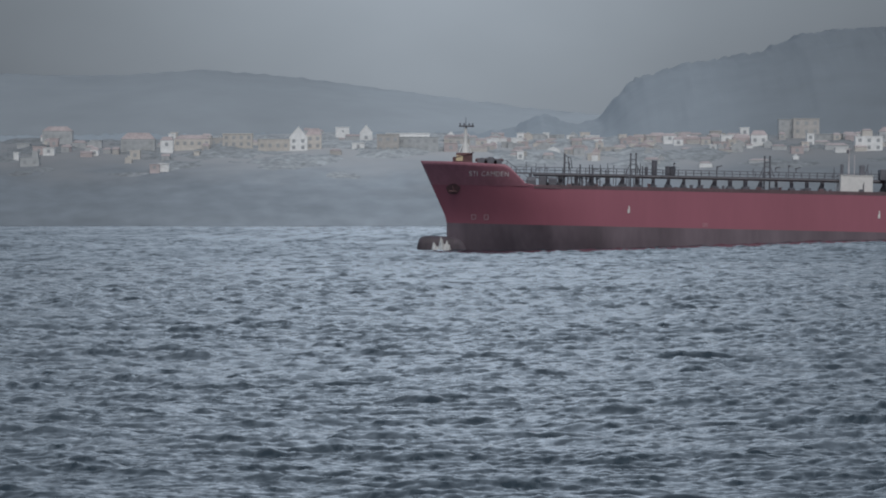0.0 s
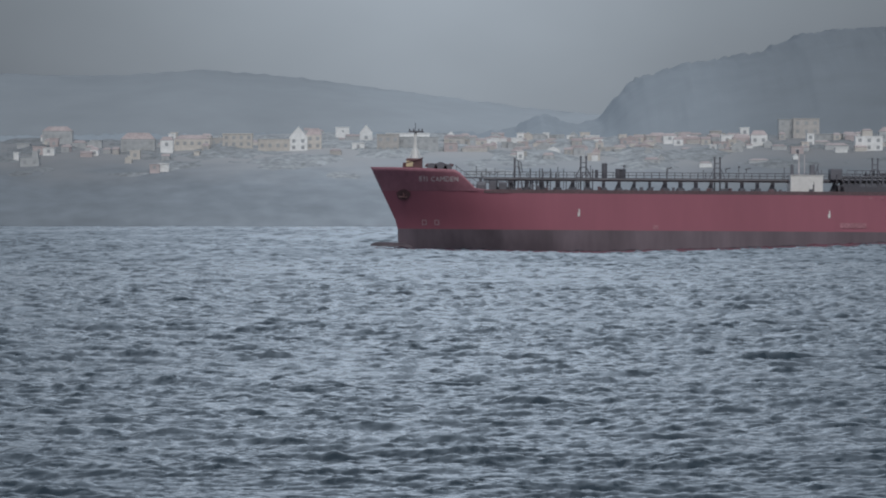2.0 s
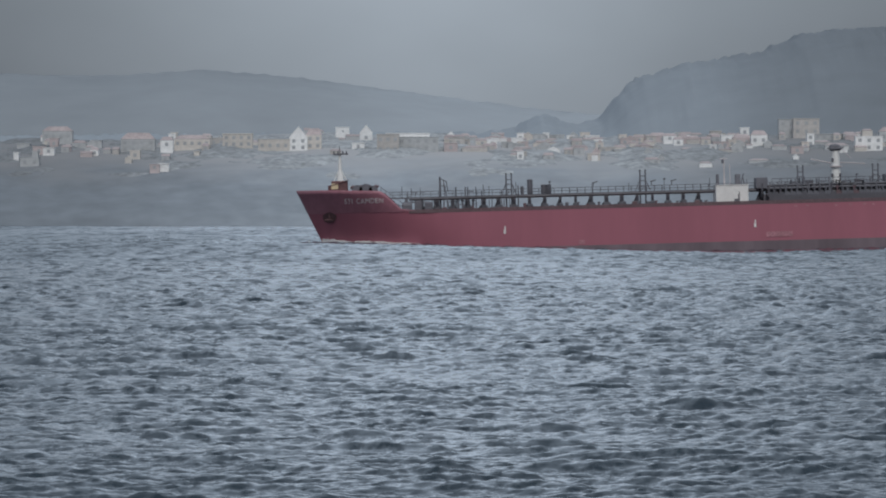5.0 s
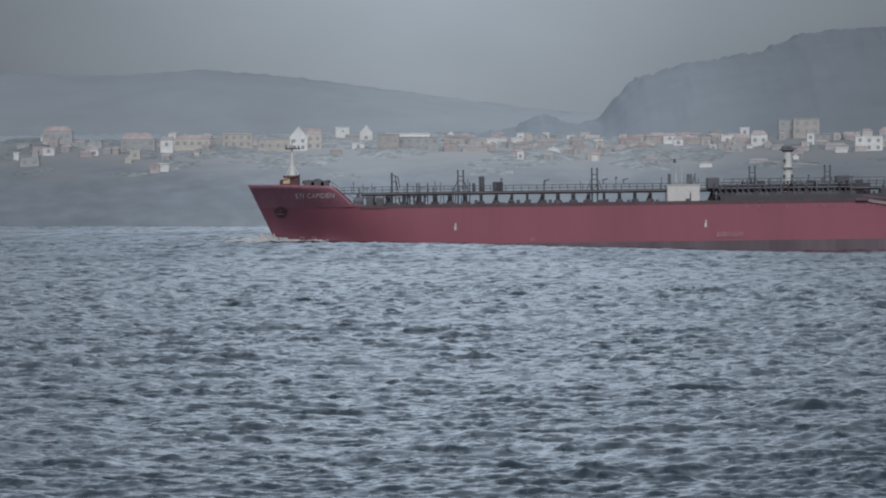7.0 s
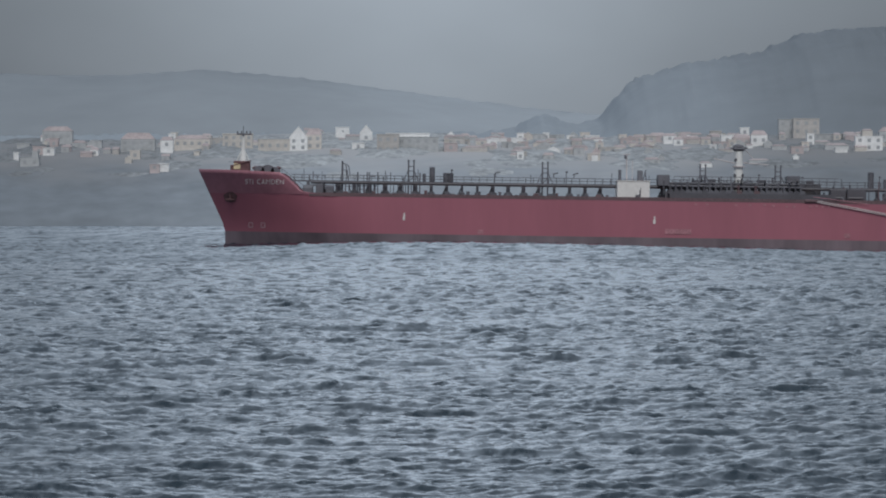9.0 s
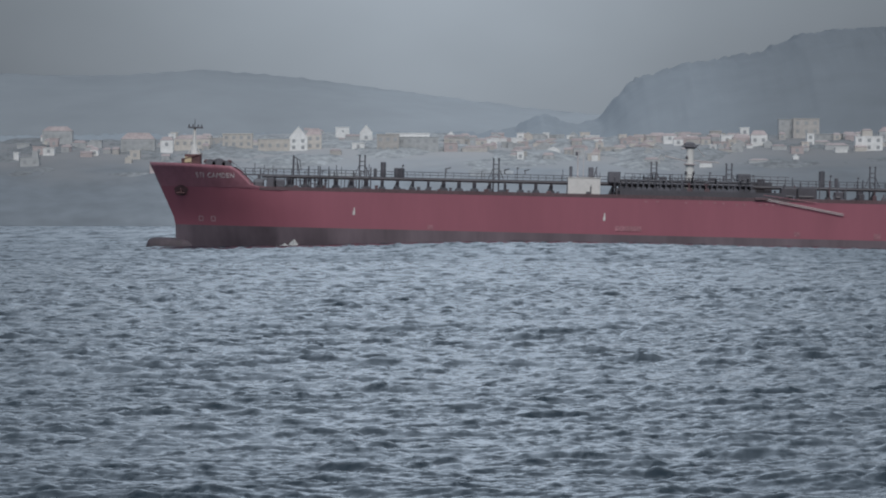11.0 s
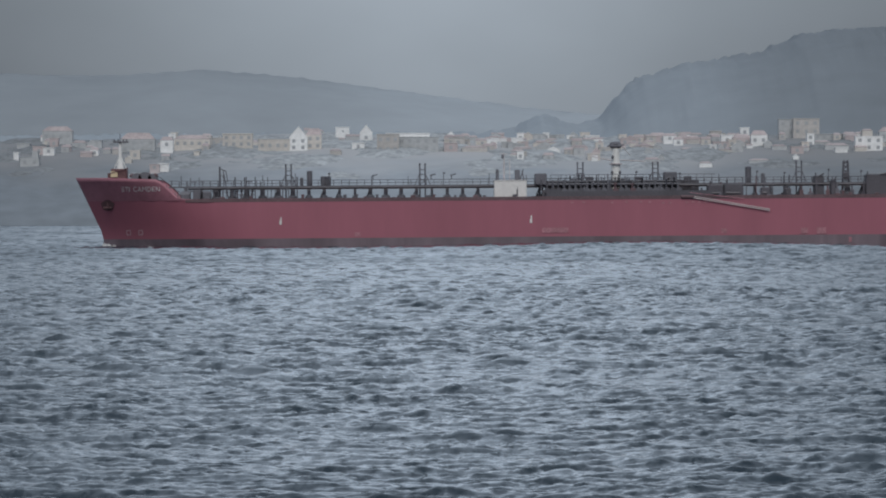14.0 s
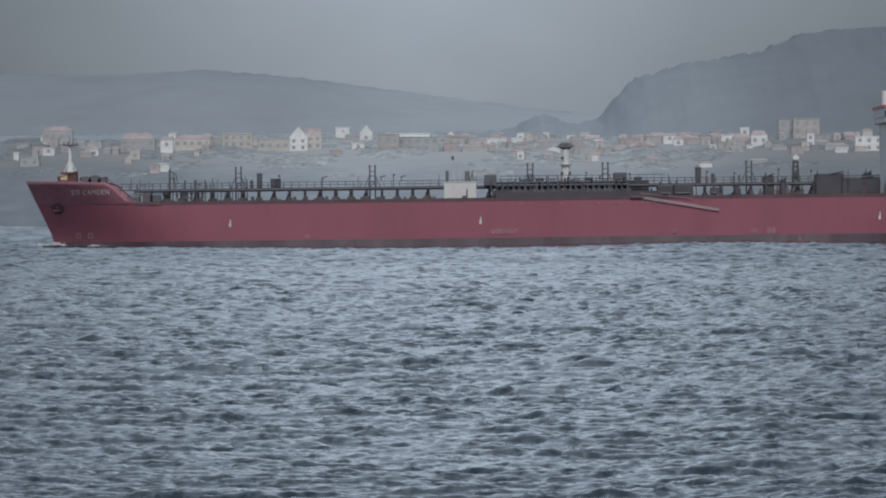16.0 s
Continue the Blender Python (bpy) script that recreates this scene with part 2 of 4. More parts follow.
def ball(bm, c, r, sx=1, sy=1, sz=1, sub=2):
    m = Matrix.Translation(c) @ Matrix.Diagonal((sx, sy, sz, 1))
    bmesh.ops.create_icosphere(bm, subdivisions=sub, radius=r, matrix=m)
    return bm


def fresh():
    return bmesh.new()


def curve(x, pts):
    return float(np.interp(x, [p[0] for p in pts], [p[1] for p in pts]))


# ------------------------------------------------------------------ sea
def chop_set(seed, count, lo, hi, mean_dir, spread, sigma, power=0.95):
    """Random wave trains: k vector, phase, height; the energy falls with the wave number."""
    rs = np.random.RandomState(seed)
    lam = np.exp(rs.uniform(math.log(lo), math.log(hi), count))
    ang = mean_dir + rs.normal(0, spread, count)
    amp = lam ** power
    amp *= sigma / math.sqrt((amp ** 2).sum() / 2)
    k = 2 * math.pi / lam
    return k * np.cos(ang), k * np.sin(ang), rs.uniform(0, 2 * math.pi, count), amp


def streak_set(seed, count, sigma, mean_dir):
    """Short-crested trains whose crests run mostly away from the eye."""
    rs = np.random.RandomState(seed)
    lx, ly = rs.uniform(0.9, 3.2, count), rs.uniform(4.5, 15.0, count)
    amp = rs.uniform(0.5, 1.0, count) * lx ** 0.4
    amp *= sigma / math.sqrt((amp ** 2).sum() / 2)
    return 2 * math.pi / lx * np.sign(rs.uniform(-0.6, 1, count)), -2 * math.pi / ly, rs.uniform(0, 2 * math.pi, count), amp


def chop_height(X, Y, trains, dx, dy, most=4.0):
    """Sum of trains with peaked crests. Farther out, where the grid is coarse, short trains are drawn out into longer, higher crests."""
    Z = np.zeros_like(X)
    limit = 2 * math.pi / (3.4 * dy)
    for kx, ky, ph, a in zip(*trains):
        f = max(0.0, 1 - (abs(kx) * dx / 2.4) ** 2)
        if abs(ky) > limit:
            a = a * min(most, abs(ky) / limit)
            ky = math.copysign(limit * (0.45 + 0.55 * math.sin(ph * 7) ** 2), ky)
        if f > 0.02:
            s = np.sin(kx * X + ky * Y + ph)
            Z += a * f * (s + 0.8 * s * s - 0.4)
    return Z


def sea_mesh(name, bands, height, first):
    """One mesh out of bands of a grid, finer where they lie nearer."""
    V, F, K, base = [], [], [], 0
    for x0, x1, y0, y1, dx, dy in bands:
        nx, ny = int((x1 - x0) / dx) + 1, int((y1 - y0) / dy) + 1
        X, Y = np.meshgrid(np.linspace(x0, x1, nx), np.linspace(y0, y1, ny))
        Z = height(X, Y, dx, dy)
        if y0 > bands[0][2]:                 # the front edge dips below the band before it
            Z = Z - 0.5 * np.clip(1 - (Y - y0) / (y1 - y0) * 24, 0, 1)
        V.append(np.stack([X.ravel(), Y.ravel(), Z.ravel()], 1))
        i = np.arange(nx * ny).reshape(ny, nx)
        F.append(np.stack([i[:-1, :-1], i[:-1, 1:], i[1:, 1:], i[1:, :-1]], -1).reshape(-1, 4) + base)
        K.append(np.full(len(F[-1]), len(K), dtype=np.int32))
        base += nx * ny
    V, F = np.concatenate(V), np.concatenate(F)
    me = bpy.data.meshes.new(name)
    me.vertices.add(len(V))
    me.vertices.foreach_set("co", V.astype(np.float32).ravel())
    me.loops.add(F.size)
    me.loops.foreach_set("vertex_index", F.astype(np.int32).ravel())
    me.polygons.add(len(F))
    me.polygons.foreach_set("loop_start", np.arange(0, F.size, 4, dtype=np.int32))
    for key in WATER[first:first + len(bands)]:
        me.materials.append(M[key])
    me.polygons.foreach_set("material_index", np.concatenate(K))
    me.update(calc_edges=True)
    me.shade_smooth()
    return me


SEA = []


def near_sheet(seed, vx, vy, mean_dir):
    short = chop_set(seed, 60, 0.28, 1.2, mean_dir, 0.75, 0.016, 0.85)
    mid = chop_set(seed + 1, 50, 1.2, 3.6, mean_dir - 0.4, 0.6, 0.028, 0.8)
    long = chop_set(seed + 2, 30, 3.6, 11.0, mean_dir - 0.5, 0.5, 0.06, 0.8)

    streak = streak_set(seed + 3, 60, 0.028, mean_dir)

    def height(X, Y, dx, dy):
        z = chop_height(X, Y, long, dx, dy, 1.0)
        lively = np.clip(1 + 3.0 * z, 0.6, 1.6)
        z = z + chop_height(X, Y, mid, dx, dy, 1.3) * lively + chop_height(X, Y, short, dx, dy, 2.2) * lively
        if dy > 0.4:
            z = z + chop_height(X, Y, streak, dx, dy, 1.0) * np.clip((Y - 190) / 150, 0, 1) * lively
        fade = np.clip((700 - Y) / 55, 0, 1)
        return z * fade - 0.9 * (1 - fade)

    run_x, run_y = abs(vx) * 16, 17.0
    left = run_x if vx > 0 else 2
    right = 2 if vx > 0 else run_x
    bands = []
    for y0, y1, dx, dy in ((104, 135, 0.07, 0.14), (135, 190, 0.09, 0.25), (190, 290, 0.14, 0.45), (290, 450, 0.24, 0.75), (450, 700, 0.42, 1.3)):
        half = 0.0795 * (y1 + run_y)
        bands.append((-half - left, half + right, y0 - (y1 - y0) / 24, y1 + dy * 0.5, dx, dy))
    me = sea_mesh("wave_sheet", bands, height, 0)
    ob = tagged(new("water_near", me), "choppy grey-blue sea water with small dark wave faces", "water", kind="structure")
    SEA.append((ob, vx, vy))


def swell_profile(X):
    """The long swell that runs along the ship, in metres, over the place on the moving sheet."""
    p = [(-420, 0), (-300, 0.1), (-240, -0.2), (-196, 0.0), (-148, -0.25), (-125, -0.15), (-108, 0.2), (-85, 0.85), (-60, 0.65), (-30, -0.1), (6, -0.95), (35, -0.25), (72, 1.15), (110, 0.5), (160, -0.4), (230, 0.2), (320, 0)]
    xs = np.linspace(-420, 320, 741)
    zs = np.interp(xs, [a for a, _ in p], [b for _, b in p])
    ker = np.hanning(41)
    zs = np.convolve(zs, ker / ker.sum(), mode="same")
    return np.interp(X, xs, zs)


def far_sheet():
    trains = chop_set(77, 110, 1.3, 9.0, -1.1, 0.75, 0.075, 0.7)
    streak = streak_set(40, 60, 0.05, 0)

    def height(X, Y, dx, dy):
        z = chop_height(X, Y, trains, dx, dy, 1.4) + chop_height(X, Y, streak, dx, dy, 1.0)
        win = np.clip((Y - 660) / 200, 0, 1) * np.clip((1700 - Y) / 500, 0, 1)
        rise = np.clip((Y - 560) / 70, 0, 1)
        return z * rise - 0.09 - 1.2 * (1 - rise) + win * swell_profile(X + 0.06 * (Y - 986))

    bands = [(-105 - 130, 112, 560, 1200, 0.42, 3.6), (-220 - 130, 225, 1200, 2640, 1.6, 7.0)]
    me = sea_mesh("swell_sheet", bands, height, 5)
    ob = tagged(new("water_far", me), "grey-blue sea with a long low swell round the ship", "water", kind="structure")
    SEA.append((ob, 8.0, 0.0))


near_sheet(5, 1.6, -0.4, -1.1)
near_sheet(11, 0.8, -0.9, -1.4)
far_sheet()
bm = fresh()
bmesh.ops.create_grid(bm, x_segments=60, y_segments=60, size=4800)
bmesh.ops.translate(bm, vec=(0, 0, -2.6), verts=bm.verts[:])
tagged(part("water", bm, "water_mid"), "open grey-blue sea reaching to the horizon", "water", kind="structure")


# ------------------------------------------------------------------ land
SHORE = 2500.0
RIDGE = [(-420, 52), (-100, 54), (20, 55), (44, 57), (50, 62), (58, 66.5), (66, 65), (76, 61), (86, 60), (94, 63), (100, 69), (106, 77), (113, 84), (120, 88.5), (130, 92), (145, 97), (160, 99), (175, 101), (190, 104), (196, 105), (206, 109), (216, 114), (232, 117), (250, 119), (300, 121), (420, 116)]
FAR = [(-480, 122), (-330, 118), (-260, 117), (-200, 122), (-120, 116), (-60, 108), (0, 100), (60, 92), (140, 84), (300, 70), (480, 60)]


def land_height(x, y):
    """Metres over the sea: a bank at the shore, then the gentle terrace of the town."""
    d = y - SHORE
    nz = noise.noise(Vector((x * 0.02, y * 0.01, 0)))
    up = curve(d, [(-20, -4), (0, 0), (6, 3.5), (30, 11), (80, 25), (100, 28.5), (140, 34.5), (220, 40.5), (300, 43.5), (600, 48), (2400, 50)])
    side = curve(x, [(-300, 0.9), (-150, 0.95), (-60, 1.02), (40, 0.97), (120, 0.97), (320, 1.05)])
    return up * side + nz * 1.3 * min(1, max(0, d / 40))


def ridge_mesh(name, line, y0, y1, front, step, rough, mat, label):
    bm = fresh()
    rows = []
    ny = 14
    xs = np.arange(-480, 481, step)
    for j in range(ny + 1):
        f = j / ny
        y = y0 + (y1 - y0) * f
        row = []
        for x in xs:
            h = curve(x, line) * (math.sin(f * math.pi / 2) ** 0.8)
            h += rough * (noise.noise(Vector((x * 0.11, y * 0.02, 3))) + 0.6 * noise.noise(Vector((x * 0.31, y * 0.05, 7))) + 0.45 * noise.noise(Vector((x * 0.8, y * 0.06, 2)))) * f
            row.append(bm.verts.new((x, y, h - 2 * (1 - f))))
        rows.append(row)
    back = [bm.verts.new((x, y1 + 120, -2)) for x in xs]
    rows.append(back)
    for a, b in zip(rows, rows[1:]):
        for i in range(len(xs) - 1):
            bm.faces.new((a[i], a[i + 1], b[i + 1], b[i]))
    return tagged(part(name, bm, mat, smooth=True), label, "hill", kind="structure")


def make_land():
    bm = fresh()
    xs = list(range(-440, 441, 5))
    ys = [2480, 2495, 2500, 2505, 2512, 2520, 2532, 2545, 2560, 2575, 2582, 2590, 2598, 2606, 2614, 2622, 2640, 2660, 2700, 2750, 2800, 2860, 2930, 3000, 3100, 3300, 3600, 4200, 4850]
    rows = [[bm.verts.new((x * (y / 2500 if y > 3000 else 1), y + (6 * noise.noise(Vector((x * 0.015, 0, 5))) if y < 2600 else 0), land_height(x, y))) for x in xs] for y in ys]
    for a, b in zip(rows, rows[1:]):
        for i in range(len(xs) - 1):
            bm.faces.new((a[i], a[i + 1], b[i + 1], b[i]))
    tagged(part("ground", bm, "land", smooth=True), "coastal slope below the town, haze put into its grey-green colour", "ground", kind="structure")
    ridge_mesh("hill", RIDGE, 3080, 3480, 0, 1.6, 2.4, "hill", "wooded hill behind the town, haze put into its blue-grey colour")
    ridge_mesh("hill", FAR, 4150, 4600, 0, 6, 2.0, "far_hill", "far hillside paled close to the sky, haze put into its colour")


make_land()


# ------------------------------------------------------------------ the tanker
# ship space: x from the stem head aft, y to the far side, z over the main deck
BEAM = 13.7


def stem(z):
    return curve(z, [(-14.5, 6.5), (-9.2, 4.95), (-6.0, 4.85), (4.2, 0.0)])


def stern(z):
    return curve(z, [(-14.5, 168), (-9, 176), (-5, 183), (4, 184)])


def breadth(x, z):
    s = max(0.0, x - stem(z))
    length = curve(z, [(-14.5, 40), (-7, 28), (0, 23), (4.2, 19)])
    fore = 1 - (1 - min(1.0, s / length)) ** curve(z, [(-14.5, 1.8), (-7, 2.15), (0, 2.35), (4.2, 2.6)])
    run = max(0.0, stern(z) - x)
    aft = curve(z, [(-14.5, 0.0), (-7, 0.72), (0, 0.88)]) + (1 - curve(z, [(-14.5, 0.0), (-7, 0.72), (0, 0.88)])) * (1 - (1 - min(1.0, run / 40)) ** 2)
    bilge = curve(z, [(-14.5, 0.86), (-13.6, 0.95), (-12.6, 1.0)])
    return BEAM * fore * aft * bilge


STATIONS = [0, 0.004, 0.01, 0.018, 0.028, 0.04, 0.055, 0.075, 0.1, 0.13, 0.17, 0.25, 0.4, 0.6, 0.75, 0.8, 0.85, 0.9, 0.94, 0.97, 1.0]


def shell(levels, x_end=None):
    """Both sides of the plating between the levels, closed at the stern."""
    bm = fresh()
    rows = []
    for z in levels:
        a, b = stem(z), (stern(z) if x_end is None else x_end)
        near, far = [], []
        for w in STATIONS:
            x = a + (b - a) * w
            h = breadth(x, z)
            near.append(bm.verts.new((x, -h, z)))
            far.append(bm.verts.new((x, h, z)))
        rows.append((near, far))
    for (n0, f0), (n1, f1) in zip(rows, rows[1:]):
        for i in range(len(n0) - 1):
            bm.faces.new((n0[i], n0[i + 1], n1[i + 1], n1[i]))
            bm.faces.new((f0[i], f1[i], f1[i + 1], f0[i + 1]))
        bm.faces.new((n0[-1], f0[-1], f1[-1], n1[-1]))
    return bm, rows


def bulwark_top(x):
    return curve(x, [(0, 4.2), (6, 4.1), (14.6, 3.75), (15.4, 3.3), (17.9, 0.55), (19.5, 0.3), (24, 0.0)])


def make_hull(ship):
    bm, rows = shell([0, -1.0, -2.2, -3.6, -5.2, -6.7])
    hull = part("hull", bm, "hull", ship, "weathered red steel hull side", smooth=True)
    bm, rows = shell([-6.7, -8.0, -9.2, -11.0, -12.6, -13.6, -14.5])
    n, f = rows[-1]
    for i in range(len(n) - 1):
        bm.faces.new((n[i], f[i], f[i + 1], n[i + 1]))
    bottom = part("bottom", bm, "boot", ship, "dark grey-red underwater paint with a straight upper edge", smooth=True)
    bm = fresh()
    rings = [(-0.35, 0.25), (-0.3, 0.62), (-0.1, 0.85), (0.25, 0.97), (0.8, 1.03), (2.0, 1.06), (4.0, 1.05), (6.5, 1.0), (11.0, 0.9)]
    prev = None
    for x, r in rings:                       # blunt nose, nearly square cheeks, flat crown
        cur = []
        for k in range(24):
            a = k * math.pi / 12
            cy, cz = math.cos(a), math.sin(a)
            cur.append(bm.verts.new((x + 0.25 * cz * (x < 1), 2.2 * r * math.copysign(abs(cy) ** 0.55, cy), -11.5 + 2.3 * r * math.copysign(abs(cz) ** 0.6, cz))))
        if prev:
            for k in range(24):
                bm.faces.new((prev[k], cur[k], cur[(k + 1) % 24], prev[(k + 1) % 24]))
        else:
            bm.faces.new(cur)
        prev = cur
    part("bulbous_bow", bm, "wet", ship, "blunt wet bulb at the foot of the stem, darkened for shade", smooth=True)
    # raised plating of the forecastle
    bm = fresh()
    xs = [0, 0.4, 1, 2, 3, 4, 5.5, 7, 9, 11, 13, 14.6, 15.4, 16.2, 17, 17.9, 19.5, 24]
    for side in (-1, 1):
        prev = None
        for x in xs:
            top = bulwark_top(x)
            col = []
            for k in range(7):
                z = top * k / 6
                xx = max(x, stem(z) - 0.0)
                xx = stem(z) + (24 - stem(z)) * (x / 24)
                zz = z if x > 0 else z
                col.append(bm.verts.new((xx, side * breadth(xx, zz), zz)))
            inner = bm.verts.new((col[-1].co.x + 0.15, side * max(0, abs(col[-1].co.y) - 0.25), col[-1].co.z))
            col.append(inner)
            if prev:
                for a in range(7):
                    bm.faces.new((prev[a], col[a], col[a + 1], prev[a + 1]))
            prev = col
    bmesh.ops.remove_doubles(bm, verts=bm.verts[:], dist=0.02)
    part("forecastle_plating", bm, "bulwark", ship, "raised dark red bow plating", smooth=True)
    # decks
    bm = fresh()
    xs = np.linspace(5, 183.5, 60)
    a = [bm.verts.new((x, -breadth(x, 0) + 0.05, 0.0)) for x in xs]
    c = [bm.verts.new((x, 0, 0.35)) for x in xs]
    b = [bm.verts.new((x, breadth(x, 0) - 0.05, 0.0)) for x in xs]
    for i in range(len(xs) - 1):
        bm.faces.new((a[i], a[i + 1], c[i + 1], c[i]))
        bm.faces.new((c[i], c[i + 1], b[i + 1], b[i]))
    part("main_deck", bm, "deck", ship)
    bm = fresh()
    xs = np.linspace(1.2, 14.4, 16)
    a = [bm.verts.new((x, -breadth(x, 3) + 0.1, 3.1)) for x in xs]
    b = [bm.verts.new((x, breadth(x, 3) - 0.1, 3.1)) for x in xs]
    for i in range(len(xs) - 1):
        bm.faces.new((a[i], a[i + 1], b[i + 1], b[i]))
    box(bm, 14.3, 14.5, -10.5, 10.5, 0.2, 3.1)
    part("forecastle_deck", bm, "deck", ship)
    # fish plate along the deck edge
    bm = fresh()
    for side in (-1, 1):
        xs = np.linspace(20, 183, 50)
        prev = None
        for x in xs:
            y = side * (breadth(x, 0) + 0.02)
            cur = [bm.verts.new((x, y, -0.32)), bm.verts.new((x, y, 0.3)), bm.verts.new((x, y - side * 0.15, 0.3)), bm.verts.new((x, y - side * 0.15, -0.32))]
            if prev:
                for i in range(4):
                    bm.faces.new((prev[i], cur[i], cur[(i + 1) % 4], prev[(i + 1) % 4]))
            prev = cur
    part("deck_edge_plate", bm, "gear_red", ship, "dark rusty strip along the deck edge")
    # anchors, each on a flat dark patch; no recess is cut
    for side in (-1, 1):
        x, z = 5.9, -0.7
        y = side * breadth(x, z)
        bm = fresh()
        ring = [bm.verts.new((x + 1.25 * math.cos(k * 0.3927) * (1 + 0.1 * math.sin(k * 2)), 0, z + 0.95 * math.sin(k * 0.3927))) for k in range(16)]
        mid = bm.verts.new((x, 0, z))
        for k in range(16):
            bm.faces.new((ring[k], ring[(k + 1) % 16], mid))
        for v in bm.verts:
            v.co.y = side * (breadth(v.co.x, v.co.z) + 0.12)
        part("anchor_pocket", bm, "deck", hull, "flat dark patch on the plating behind the anchor")
        bm = fresh()
        rod(bm, (x - 0.1, y + side * 0.3, z + 0.6), (x + 0.1, y + side * 0.25, z - 0.5), 0.13)
        rod(bm, (x - 0.8, y + side * 0.2, z - 0.4), (x + 0.8, y + side * 0.45, z - 0.45), 0.14)
        part("anchor", bm, "deck", hull)
    return hull, bottom


def side_plate(bm, x, z, w, h, lift=0.1):
    """A thin painted plate that follows the near side of the hull."""
    n = max(1, int(w / 0.5))
    prev = None
    for i in range(n + 1):
        xx = x - w / 2 + w * i / n
        y0, y1 = -breadth(xx, z - h / 2) - lift, -breadth(xx, z + h / 2) - lift
        cur = (bm.verts.new((xx, y0, z - h / 2)), bm.verts.new((xx, y1, z + h / 2)))
        if prev:
            bm.faces.new((prev[0], cur[0], cur[1], prev[1]))
        prev = cur


def make_marks(ship, hull):
    # draught marks, tug marks and signs on the near side
    for x in (36.6, 80.3, 150.0):
        bm = fresh()
        side_plate(bm, x, -3.95, 0.4, 0.7)
        side_plate(bm, x + 0.06, -3.3, 0.2, 0.6)
        part("tug_mark", bm, "mark", hull, "small white painted mark on the red hull")
    for x in (9.6, 11.8):
        bm = fresh()
        for dx, dz, w, h in ((0, 0.38, 0.8, 0.16), (0, -0.38, 0.8, 0.16), (-0.34, 0, 0.16, 0.66), (0.34, 0, 0.16, 0.66)):
            side_plate(bm, x + dx, -5.55 + dz, w, h, 0.2)
        part("bulb_mark", bm, "sign", hull, "worn whitish painted bow sign")
    rnd = random.Random(4)
    for x in (87.5, 89.5, 94.5, 97, 99.5, 101, 103.4, 104.6, 107.5, 108.6, 109.7, 110.8):
        bm = fresh()
        side_plate(bm, x, -0.75 - rnd.random() * 0.25, 0.5, 0.3)
        part("pale_mark", bm, "mark_faint", hull, "worn pale mark below the deck edge")
    for x, z, w, h in ((84.5, -5.6, 4.6, 0.9), (50, -6.1, 1.0, 0.7), (128, -6.0, 1.2, 1.0), (131, -6.0, 1.6, 1.1), (114, -5.9, 1.0, 0.8), (136, -7.6, 0.5, 0.9)):
        bm = fresh()
        side_plate(bm, x, z, w, h, 0.08)
        part("paint_patch", bm, "mark_faint", hull, "faded patch of pinkish touch-up paint")
    # the name on the bow
    x = 8.65
    for ch, wide in zip("STI CAMDEN", (0.62, 0.62, 0.34, 0.42, 0.74, 0.74, 0.9, 0.76, 0.66, 0.78)):
        if ch != " ":
            cu = bpy.data.curves.new("letter", "FONT")
            cu.body, cu.size = ch, 1.22
            tmp = bpy.data.objects.new("letter", cu)
            scene.collection.objects.link(tmp)
            me = bpy.data.meshes.new_from_object(tmp.evaluated_get(bpy.context.evaluated_depsgraph_get()))
            bpy.data.objects.remove(tmp)
            xs = [v.co.x for v in me.vertices]
            lo, full = min(xs), max(xs) - min(xs)
            k = (wide - 0.12) / full if ch != "I" else 1.0
            bm = fresh()
            bm.from_mesh(me)
            bmesh.ops.triangulate(bm, faces=bm.faces[:])
            for v in bm.verts:
                xx, z = x + (v.co.x - lo) * k, 1.65 + v.co.y
                v.co = (xx, -breadth(xx, z) - 0.06, z)
            part("letter", bm, "name", hull, "white painted letter of the ship's name")
        x += wide * 1.07


def vent_frame(ship, x, top, y=0.0):
    """A pair of tall vent posts tied by rungs, with stays."""
    bm = fresh()
    for dx in (0.0, 0.95):
        rod(bm, (x + dx, y, 0.2), (x + dx, y, top), 0.13)
        rod(bm, (x + dx, y, top), (x + dx, y, top + 0.25), 0.2, 0.16)
    fr = part("vent_frame", bm, "gear", ship, "dark twin vent posts with rungs")
    bm = fresh()
    for z in (3.4, 4.4, 5.2):
        rod(bm, (x, y, z), (x + 0.95, y, z), 0.07)
    rod(bm, (x - 0.9, y, 2.5), (x, y, 4.6), 0.07)
    rod(bm, (x + 1.85, y, 2.5), (x + 0.95, y, 4.6), 0.07)
    rod(bm, (x + 0.1, y, 2.6), (x + 0.95, y, 3.4), 0.06)
    part("brace", bm, "gear", fr)
    return fr


def drum(ship, name, x, r, z0, z1, mat="gear", label="", y=0.0):
    bm = fresh()
    rod(bm, (x, y, z0), (x, y, z1), r, seg=14)
    o = part(name, bm, mat, ship, label)
    bm = fresh()
    rod(bm, (x, y, z1), (x, y, z1 + 0.18), r * 1.15, r * 0.8, seg=14)
    part("cap", bm, mat, o)
    return o


